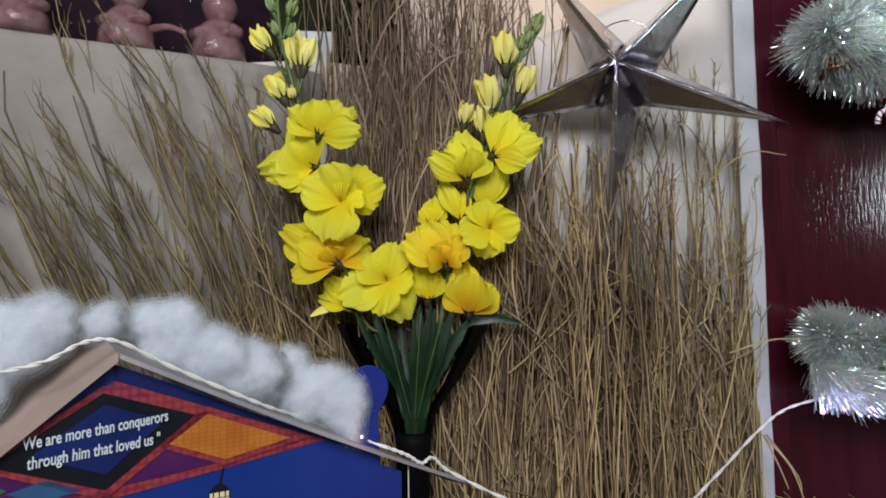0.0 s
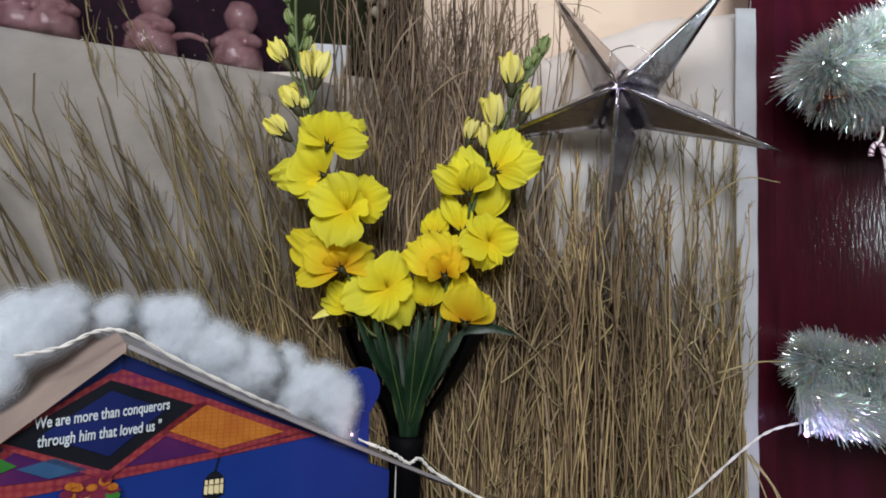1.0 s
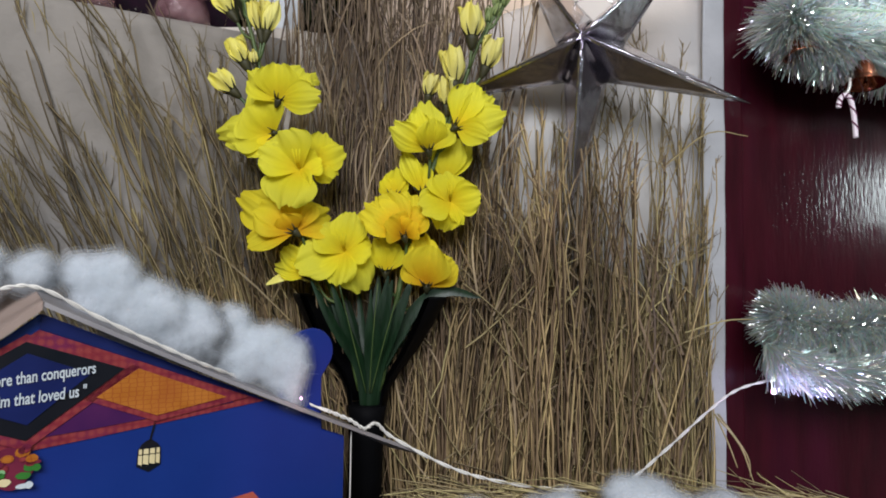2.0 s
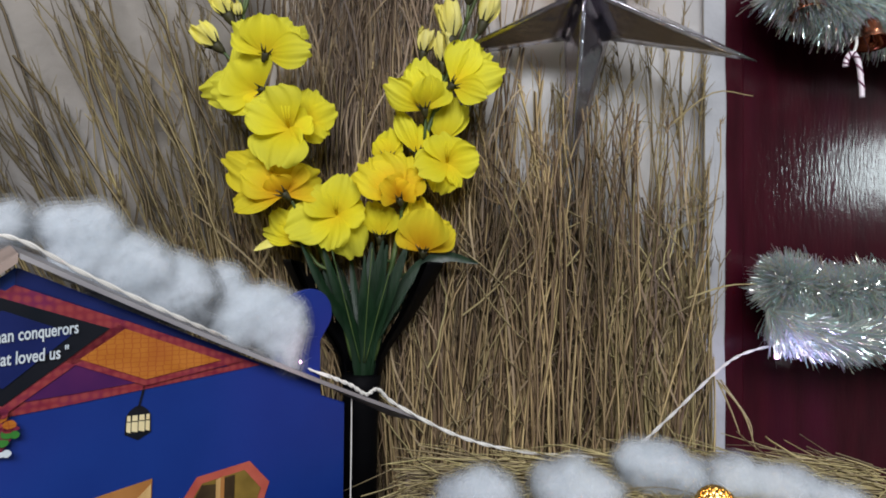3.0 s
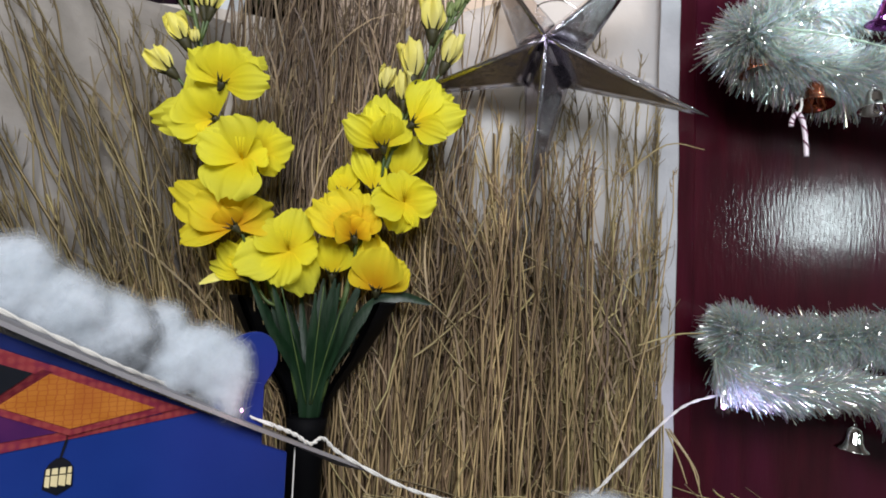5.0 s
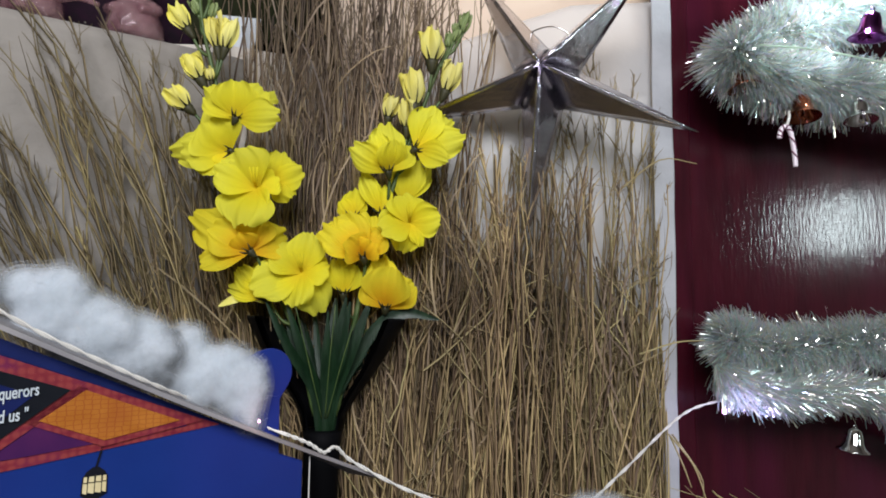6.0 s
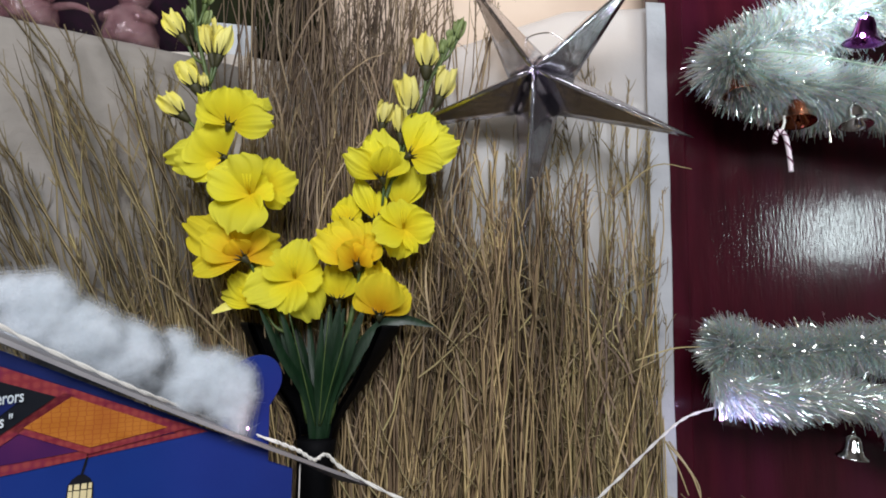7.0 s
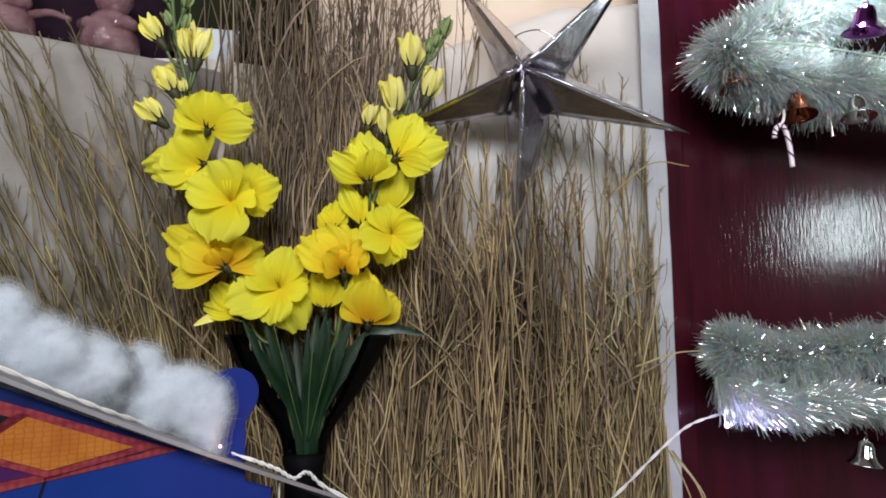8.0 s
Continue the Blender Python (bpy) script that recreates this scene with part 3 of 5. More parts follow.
def petal_geo(rnd, d, W, N, bulge=0.10, ns=12, nt=26, vein=0.012):
    """One ruffled petal from the origin to d, W wide, its face towards N."""
    d = Vector(d)
    L = d.length
    way = d / L
    N = Vector(N)
    N = (N - way * N.dot(way)).normalized()
    side = way.cross(N)
    ph, ph2, ph3 = (rnd.uniform(0, 6.28) for _ in range(3))
    amp, cup, roll = rnd.uniform(0.045, 0.09) * L, rnd.uniform(-0.10, 0.28), rnd.uniform(-0.14, 0.10)
    notch = rnd.uniform(0.0, 0.07)
    v, f = [], []
    for i in range(ns + 1):
        s = i / ns
        if s < 0.6:
            hw = W / 2 * (0.16 + 0.84 * math.sin(math.pi / 2 * s / 0.6) ** 1.1)
        else:
            hw = W / 2 * math.sqrt(1 - 0.55 * ((s - 0.6) / 0.4) ** 2)
        for j in range(nt + 1):
            t = 2 * j / nt - 1
            reach = s * (1 - 0.20 * t * t * s - notch * math.exp(-18 * t * t) * s ** 4 + s ** 3 * (0.028 * math.sin(ph3 + 8 * t) + 0.014 * math.sin(ph2 + 19 * t)))
            lift = bulge * L * math.sin(math.pi * min(1, 0.9 * s)) + roll * L * s ** 3 + cup * hw * t * t
            lift += amp * s * s * (math.sin(ph + 4.4 * t) + 0.45 * math.sin(ph2 + 11 * t)) + vein * L * s * (math.cos(19 * t + ph) + 0.7 * math.cos(31 * t + ph2))
            v.append(tuple(way * L * reach + side * hw * t + N * lift))
    w = nt + 1
    for i in range(ns):
        for j in range(nt):
            a = i * w + j
            f.append((a, a + 1, a + w + 1, a + w))
    return v, f


def calyx_geo(r, length, teeth=6):
    prof = [(0.0015, -length), (r * 0.6, -length * 0.75), (r, -length * 0.25), (r * 1.02, 0.0), (r * 0.4, 0.001)]
    g = lathe(prof, 10)
    spikes = []
    for k in range(teeth):
        w = 2 * math.pi * k / teeth
        a = Vector((math.cos(w), math.sin(w), 0))
        spikes.append(tube([a * r * 0.9, a * r * 1.45 + Vector((0, 0, length * 0.35)), a * r * 2.0 + Vector((0, 0, length * 0.75))], lambda u: 0.0014 * (1.05 - u), 5))
    return join(g, *spikes)


def aim(at, way, spin=0.0):
    q = Vector(way).to_track_quat("Z", "Y")
    return Matrix.Translation(at) @ q.to_matrix().to_4x4() @ pose(0, 0, 0, 0, 0, spin)


def bloom(spray, at, petals, material, seed):
    """A silk bloom on its spray: a spiked calyx and single petals. at: its base; petals: reach (x, y, z) and width."""
    rnd = random.Random(seed)
    sp, loc, stem_pts = spray
    mean = sum((Vector(p[:3]) for p in petals), Vector()) / len(petals)
    frontal = mean.length < 0.35 * max(Vector(p[:3]).length for p in petals)
    axis = Vector((0, -1, 0.1)) if frontal else (mean.normalized() + Vector((0, -0.25, 0))).normalized()
    m = aim((0, 0.016 if frontal else -0.002, 0), axis, rnd.uniform(0, 360))
    b = geo_obj("bloom", moved(calyx_geo(0.0046, 0.010, 7), m), M_CALYX, sp)
    b.matrix_local = Matrix.Translation(loc(at))
    for *d, W in petals:
        geo_obj("petal", petal_geo(rnd, d, W, (rnd.gauss(0, 0.25), -1, rnd.gauss(0.1, 0.25))), material, b)
    if frontal:
        st = [tube([(0, 0, 0), (0.002 * k, -0.012, 0.006), (0.004 * k, -0.020, 0.018)], lambda u: 0.0008, 5) for k in (-1, 0, 1)]
        geo_obj("stamen", join(*st), material, b)
    twig(sp, loc, stem_pts, Vector(at) + Vector((0, 0.006, 0)), tuple(axis), 0.018)
    return b


def bud(spray, at, d, W, material, seed):
    """A half-open bud: overlapping upright petals held by a dark clawed calyx."""
    rnd = random.Random(seed)
    sp, loc, stem_pts = spray
    d = Vector(d)
    L, axis = d.length, d.normalized()
    a = axis.cross(Vector((0, 1, 0.1))).normalized()
    c = axis.cross(a)
    g = []
    for k in range(5):
        w = k * 2 * math.pi / 5 * 2 + rnd.uniform(-0.2, 0.2)
        r = math.cos(w) * a + math.sin(w) * c
        tip = axis * L * rnd.uniform(0.84, 1.04) + r * W * rnd.uniform(0.16, 0.30)
        g.append(moved(petal_geo(rnd, tip, W * 0.66, r, 0.13, 8, 10, 0.003), Matrix.Translation(r * W * 0.05)))
    b = geo_obj("bud", join(*g), material, sp)
    b.matrix_local = Matrix.Translation(loc(at))
    geo_obj("calyx", moved(calyx_geo(W * 0.25, L * 0.40, 6), aim(axis * L * 0.14, axis)), M_CALYX if material is not M_BUDG else M_STEM, b)
    twig(sp, loc, stem_pts, at, axis, L * 0.3)
    return b


def twig(spray, loc, stem_pts, at, way, L):
    """The short stalk from a bud down to its stem."""
    base = Vector(at) - Vector(way).normalized() * L * 0.5
    foot = min(spline(stem_pts, 60), key=lambda p: abs(p.z - (base.z - 0.022)))
    mid = (base + foot) / 2 + Vector((0, -0.002, -0.006))
    return geo_obj("twig", tube(spline([loc(foot), loc(mid), loc(base)], 8), 0.0018, 6), M_STEM, spray)


def sword_leaf(pts, width, n=16):
    c = spline(pts, n)
    v, f = [], []
    for i, p in enumerate(c):
        u = i / n
        d = (c[min(i + 1, n)] - c[max(i - 1, 0)]).normalized()
        a = d.cross(Vector((0.15, 1, 0.0))).normalized()
        w = width * (math.sin(math.pi * (0.12 + 0.86 * u)) ** 0.7)
        nrm = d.cross(a)
        for s in (-1, -0.5, 0, 0.5, 1):
            v.append(tuple(p + a * w * s + nrm * (0.18 * w * abs(s))))
    for i in range(n):
        for s in range(4):
            a = i * 5 + s
            f.append((a, a + 1, a + 6, a + 5))
    return v, f


def spray_of(name_at, label, stem_pts):
    s = thing("flower_spray", name_at, label, "artificial flower", "yellow flower sprays")
    o = Vector(name_at)
    loc = lambda p: tuple(Vector(p) - o)
    geo_obj("stem", tube(spline([loc(p) for p in stem_pts], 40), lambda u: 0.0036 - 0.0016 * u, 8), M_STEM, s)
    return s, loc


LB = (-0.045, 0.80, 0.470)
left_stem = [LB, (-0.070, 0.795, 0.56), (-0.115, 0.79, 0.655), (-0.150, 0.785, 0.75), (-0.172, 0.782, 0.84), (-0.196, 0.785, 0.93), (-0.205, 0.79, 1.02)]
left, ll = spray_of(LB, "tall spray of yellow silk flowers and pale buds", left_stem)
left_spray = (left, ll, left_stem)
bloom(left_spray, (-0.135, 0.738, 0.791), [(-0.034, -0.004, 0.031, 0.041), (-0.001, -0.012, 0.038, 0.051), (0.020, 0.012, 0.044, 0.050), (0.035, 0.018, 0.039, 0.030), (0.049, -0.008, 0.001, 0.038)], M_LEMON, 1)
bloom(left_spray, (-0.147, 0.758, 0.758), [(-0.049, -0.008, 0.000, 0.053), (-0.022, -0.016, 0.029, 0.066), (-0.033, -0.004, -0.023, 0.043), (0.002, -0.008, -0.019, 0.032)], M_LEMON, 2)
bloom(left_spray, (-0.160, 0.775, 0.767), [(-0.016, 0.000, 0.049, 0.031), (-0.003, 0.012, 0.051, 0.022), (-0.057, 0.012, -0.005, 0.041)], M_LEMON, 3)
bloom(left_spray, (-0.113, 0.750, 0.717), [(-0.044, -0.006, 0.018, 0.053), (-0.022, -0.004, 0.041, 0.063), (0.020, 0.004, 0.017, 0.043), (-0.012, -0.016, -0.045, 0.066), (0.010, -0.012, -0.028, 0.035)], M_LEMON, 4)
bloom(left_spray, (-0.100, 0.768, 0.727), [(0.009, 0.000, 0.036, 0.038), (0.033, -0.004, 0.017, 0.038), (0.024, -0.006, -0.016, 0.031)], M_LEMON, 5)
bloom(left_spray, (-0.118, 0.758, 0.649), [(-0.070, 0.016, 0.042, 0.048), (-0.042, -0.008, 0.025, 0.053), (-0.050, -0.004, -0.022, 0.037), (-0.001, 0.004, 0.037, 0.054), (0.036, 0.022, 0.025, 0.044), (-0.012, -0.016, 0.015, 0.038)], M_GOLD, 6)
bloom(left_spray, (-0.064, 0.775, 0.629), [(-0.030, -0.006, 0.028, 0.051), (0.007, 0.006, 0.045, 0.043), (0.031, -0.002, 0.007, 0.046), (0.024, 0.006, -0.046, 0.046), (-0.006, -0.014, -0.039, 0.043), (-0.053, -0.006, -0.022, 0.051)], M_LEMON, 7)
bloom(left_spray, (-0.106, 0.785, 0.601), [(-0.030, -0.004, 0.032, 0.031), (-0.011, 0.004, 0.041, 0.030), (-0.039, -0.006, 0.010, 0.024)], M_LEMON, 8)
# (base, reach, width, silk)
for sd, (at, d, W, m) in enumerate([
        ((-0.204, 0.775, 0.901), (-0.025, -0.004, 0.033), 0.022, M_BUD), ((-0.171, 0.775, 0.879), (-0.008, -0.004, 0.046), 0.018, M_BUD), ((-0.164, 0.775, 0.879), (0.010, -0.004, 0.040), 0.020, M_BUD),
        ((-0.186, 0.775, 0.842), (-0.019, -0.004, 0.033), 0.0255, M_BUD), ((-0.176, 0.775, 0.842), (-0.003, -0.004, 0.018), 0.010, M_BUD), ((-0.197, 0.775, 0.809), (-0.026, -0.004, 0.022), 0.024, M_BUD),
        ((-0.186, 0.783, 0.945), (0.007, -0.004, 0.026), 0.013, M_BUDG), ((-0.186, 0.785, 0.92), (0.008, -0.004, 0.022), 0.010, M_BUDG), ((-0.205, 0.79, 0.955), (-0.009, -0.003, 0.024), 0.011, M_BUDG),
        ((-0.198, 0.787, 0.925), (-0.010, -0.004, 0.020), 0.009, M_BUDG), ((-0.212, 0.79, 0.985), (-0.006, -0.003, 0.022), 0.010, M_BUDG), ((-0.205, 0.79, 1.02), (-0.001, -0.002, 0.024), 0.010, M_BUDG)]):
    bud(left_spray, at, d, W, m, 31 + sd)

RB = (-0.022, 0.80, 0.470)
right_stem = [RB, (-0.008, 0.797, 0.56), (0.012, 0.795, 0.655), (0.036, 0.792, 0.74), (0.063, 0.79, 0.82), (0.086, 0.79, 0.885), (0.112, 0.79, 0.932)]
right, rl = spray_of(RB, "tall spray of golden-yellow silk flowers with closed buds", right_stem)
right_spray = (right, rl, right_stem)
bloom(right_spray, (0.028, 0.772, 0.747), [(-0.043, -0.006, 0.027, 0.036), (-0.007, 0.008, 0.056, 0.042), (0.022, 0.006, 0.035, 0.042), (-0.018, -0.010, 0.041, 0.040), (0.005, -0.020, 0.032, 0.039)], M_LEMON, 11)
bloom(right_spray, (0.060, 0.776, 0.775), [(0.020, 0.006, 0.053, 0.043), (0.055, -0.002, 0.015, 0.044), (0.036, -0.008, -0.014, 0.034), (0.043, 0.012, 0.042, 0.041)], M_LEMON, 12)
bloom(right_spray, (0.047, 0.795, 0.715), [(0.009, 0.000, 0.055, 0.043), (0.029, 0.008, 0.046, 0.030)], M_LEMON, 13)
bloom(right_spray, (0.054, 0.772, 0.688), [(0.035, -0.006, 0.008, 0.042), (-0.034, -0.010, -0.012, 0.050), (0.015, -0.004, -0.026, 0.020), (-0.011, 0.006, 0.035, 0.046), (-0.009, 0.004, -0.034, 0.037), (0.021, 0.008, 0.022, 0.033)], M_LEMON, 14)
bloom(right_spray, (0.003, 0.770, 0.648), [(-0.049, -0.002, 0.030, 0.049), (-0.027, 0.008, 0.048, 0.044), (0.003, 0.012, 0.051, 0.048), (0.021, 0.006, 0.028, 0.044), (-0.019, -0.020, 0.016, 0.042), (0.011, -0.018, 0.015, 0.035)], M_GOLD, 15)
bloom(right_spray, (0.030, 0.782, 0.593), [(-0.022, -0.004, 0.033, 0.041), (-0.008, 0.010, 0.059, 0.038), (0.030, 0.000, 0.031, 0.044), (0.006, -0.016, 0.046, 0.058)], M_GOLD, 16)
bloom(right_spray, (-0.018, 0.788, 0.608), [(-0.010, -0.004, 0.039, 0.035), (0.011, 0.004, 0.032, 0.034)], M_LEMON, 17)
bloom(right_spray, (0.020, 0.790, 0.702), [(-0.023, -0.002, 0.049, 0.024), (0.001, 0.004, 0.035, 0.028)], M_LEMON, 18)
bloom(right_spray, (-0.012, 0.795, 0.697), [(-0.014, -0.002, 0.019, 0.024), (0.002, 0.002, 0.034, 0.028), (0.013, 0.006, 0.019, 0.023)], M_LEMON, 19)
for sd, (at, d, W, m) in enumerate([
        ((0.075, 0.780, 0.878), (0.000, -0.004, 0.044), 0.030, M_BUD), ((0.056, 0.780, 0.823), (-0.001, -0.004, 0.051), 0.027, M_BUD), ((0.090, 0.780, 0.843), (0.015, -0.004, 0.038), 0.024, M_BUD),
        ((0.047, 0.780, 0.797), (-0.002, -0.004, 0.037), 0.0165, M_BUD), ((0.025, 0.790, 0.812), (0.006, -0.004, 0.031), 0.021, M_BUD),
        ((0.094, 0.788, 0.902), (0.001, -0.004, 0.021), 0.0095, M_BUDG), ((0.099, 0.788, 0.910), (0.009, -0.004, 0.019), 0.009, M_BUDG), ((0.102, 0.788, 0.920), (0.001, -0.004, 0.016), 0.008, M_BUDG),
        ((0.107, 0.788, 0.929), (0.006, -0.004, 0.015), 0.008, M_BUDG), ((0.110, 0.788, 0.920), (0.010, -0.004, 0.029), 0.009, M_BUDG)]):
    bud(right_spray, at, d, W, m, 51 + sd)

# long leaves that fill the mouth of the vase
foliage = thing("leaf_bunch", (-0.034, 0.80, 0.468), "dark green plastic sword leaves standing in the vase", "artificial leaves")
rnd = random.Random(5)
for k in range(22):
    a = -1 + 2 * (k + 0.5) / 22
    tipx = a * 0.068 + rnd.gauss(0, 0.006)
    zt = 0.118 + rnd.uniform(-0.01, 0.02) - 0.01 * abs(a)
    yy = rnd.uniform(-0.034, 0.03)
    pts = [(a * 0.006, yy * 0.15, -0.02), (a * 0.014, yy * 0.3, 0.03), (tipx * 0.62, yy * 0.8, zt * 0.62), (tipx, yy, zt)]
    geo_obj("leaf", sword_leaf(pts, rnd.uniform(0.004, 0.0085)), M_LEAF, foliage)
for k in range(3):
    x = -0.030 + 0.034 * k + rnd.gauss(0, 0.003)
    geo_obj("leaf_stalk", tube(spline([(x * 0.08, -0.008, 0.0), (x * 0.5, -0.026, 0.06), (x, -0.036, 0.125)], 10), 0.0006, 6), M_STEM, foliage)
geo_obj("leaf", sword_leaf([(0.01, -0.005, 0.02), (0.05, -0.012, 0.095), (0.085, -0.015, 0.118), (0.125, -0.012, 0.112)], 0.007), M_LEAF, foliage)
geo_obj("leaf", sword_leaf([(-0.070, -0.012, 0.128), (-0.088, -0.017, 0.134), (-0.104, -0.019, 0.129), (-0.120, -0.018, 0.121)], 0.0055), M_BUD, foliage, label="small pale yellow-green leaf")

# ---------------------------------------------------------------- foil star
SC = (0.2155, 0.800, 0.8725)
star = thing("foil_star", SC, "folded silver foil star hung in front of the straw", "star ornament")
star.matrix_world = pose(*SC, -3, 0, -20)
Rt, Rv, H = 0.189, 0.043, 0.055
for k in range(5):
    w = math.radians(-23.5 + 72 * k)
    tip = Vector((Rt * math.cos(w), 0.0, Rt * math.sin(w)))
    apex = Vector((0, -H, 0))
    for sgn in (-1, 1):
        w2 = w + sgn * math.radians(36)
        val = Vector((Rv * math.cos(w2), 0.0, Rv * math.sin(w2)))
        n = 8
        v, f = [], []
        for i in range(n + 1):
            for j in range(n + 1 - i):
                a, b = i / n, j / n
                p = apex * (1 - a - b) + tip * a + val * b
                p = p + Vector((0, 0.0022 * noise.noise(p * 42 + Vector((k, sgn, 0))) * (1 - a), 0))
                v.append(tuple(p))
        idx = {}
        c = 0
        for i in range(n + 1):
            for j in range(n + 1 - i):
                idx[i, j] = c
                c += 1
        for i in range(n):
            for j in range(n - i):
                f.append((idx[i, j], idx[i + 1, j], idx[i, j + 1]))
                if j < n - i - 1:
                    f.append((idx[i + 1, j], idx[i + 1, j + 1], idx[i, j + 1]))
        o = geo_obj("facet", (v, f), M_FOIL, star)
        md = o.modifiers.new("card", "SOLIDIFY")
        md.thickness, md.offset = 0.0008, 0
geo_obj("hanging_loop", tube(spline([(-0.035, 0.005, 0.040), (-0.02, 0.0, 0.066), (0.01, -0.004, 0.070), (0.035, 0.0, 0.055)], 20), 0.0009, 6), M_SILVER, star)

# ---------------------------------------------------------------- tinsel


def garland(path, radius, count, seed, label, comb=0.4):
    """Tinsel: long bright strands standing off a wire core, combed along it."""
    rnd = random.Random(seed)
    c = spline(path, 120)
    g = thing("tinsel_garland", tuple(c[0]), label, "tinsel", "tinsel on the door")
    o = c[0]
    geo_obj("core", tube([p - o for p in c], 0.0022, 6), M_SILVER, g)
    v, f, gv, gf = [], [], [], []
    for n in range(count):
        u = rnd.uniform(0, len(c) - 1.01)
        i = int(u)
        p = c[i].lerp(c[i + 1], u - i) - o
        d = (c[i + 1] - c[i]).normalized()
        w = rnd.uniform(0, 2 * math.pi)
        a = d.cross(Vector((0, 0, 1))).normalized()
        b = d.cross(a)
        swirl = 0.7 * noise.noise(Vector((u * 0.22, w * 0.8, seed)))
        out = math.cos(w) * a + math.sin(w) * b
        way = (out + d * (comb + swirl + rnd.gauss(0, 0.28)) + Vector((rnd.gauss(0, 0.16), rnd.gauss(0, 0.16), rnd.gauss(-0.08, 0.16)))).normalized()
        R = radius * (0.92 + 0.35 * noise.noise(Vector((u * 0.16, w * 0.5, 7 + seed))))
        L = R * rnd.uniform(0.55, 1.12) ** 0.8
        p = p + out * R * 0.10
        side = way.cross(Vector((rnd.gauss(0, 1), rnd.gauss(0, 1), rnd.gauss(0, 1)))).normalized() * rnd.uniform(0.00016, 0.00045)
        bend = (d * comb * 0.5 + Vector((rnd.gauss(0, 0.15), rnd.gauss(0, 0.15), rnd.gauss(-0.14, 0.15)))) * L
        k = len(v)
        for q in (0.0, 0.4, 0.72, 1.0):
            x = p + way * L * q + bend * q * q
            tw = side.cross(way) * 1.4 * math.sin(5 * q + w * 3)
            v += [tuple(x - side - tw), tuple(x + side + tw)]
        f += [(k + e, k + e + 1, k + e + 3, k + e + 2) for e in (0, 2, 4)]
        if n % 5 == 0:
            q = p + way * L * rnd.uniform(0.7, 1.0) + bend * 0.8
            e1 = Vector((rnd.gauss(0, 1), rnd.gauss(0, 1), rnd.gauss(0, 1))).normalized()
            e2 = e1.cross(way).normalized()
            s, t = rnd.uniform(0.0003, 0.0006), rnd.uniform(0.0006, 0.0018)
            k = len(gv)
            gv += [tuple(q - e1 * t - e2 * s), tuple(q + e1 * t - e2 * s), tuple(q + e1 * t + e2 * s), tuple(q - e1 * t + e2 * s)]
            gf.append((k, k + 1, k + 2, k + 3))
    tagged(geo_obj("glint", (gv, gf), M_SILVER, g, smooth=False), kind="stuff")
    tagged(geo_obj("fringe", (v, f), M_TINSEL, g, smooth=False), kind="stuff")
    return g


garland([(0.98, 0.80, 1.13), (0.72, 0.80, 1.045), (0.62, 0.795, 0.995), (0.55, 0.79, 0.958), (0.48, 0.787, 0.930), (0.450, 0.787, 0.912), (0.48, 0.785, 0.893), (0.54, 0.783, 0.884), (0.66, 0.783, 0.868), (0.98, 0.79, 0.82)], 0.042, 60000, 3, "fluffy iridescent silver tinsel garland looped on the door", 0.15)
garland([(0.98, 0.81, 0.62), (0.72, 0.81, 0.582), (0.60, 0.805, 0.566), (0.51, 0.80, 0.556), (0.46, 0.797, 0.562), (0.436, 0.795, 0.566)], 0.033, 36000, 4, "fluffy grey-green tinsel garland strung across the door")
garland([(0.414, 0.785, 0.536), (0.438, 0.778, 0.515), (0.50, 0.772, 0.506), (0.555, 0.775, 0.512), (0.62, 0.785, 0.500), (0.66, 0.785, 0.470), (0.80, 0.79, 0.44), (0.98, 0.80, 0.43)], 0.026, 28000, 5, "thin bluish tinsel strand lit by a small bulb", 0.8)

# ---------------------------------------------------------------- cotton


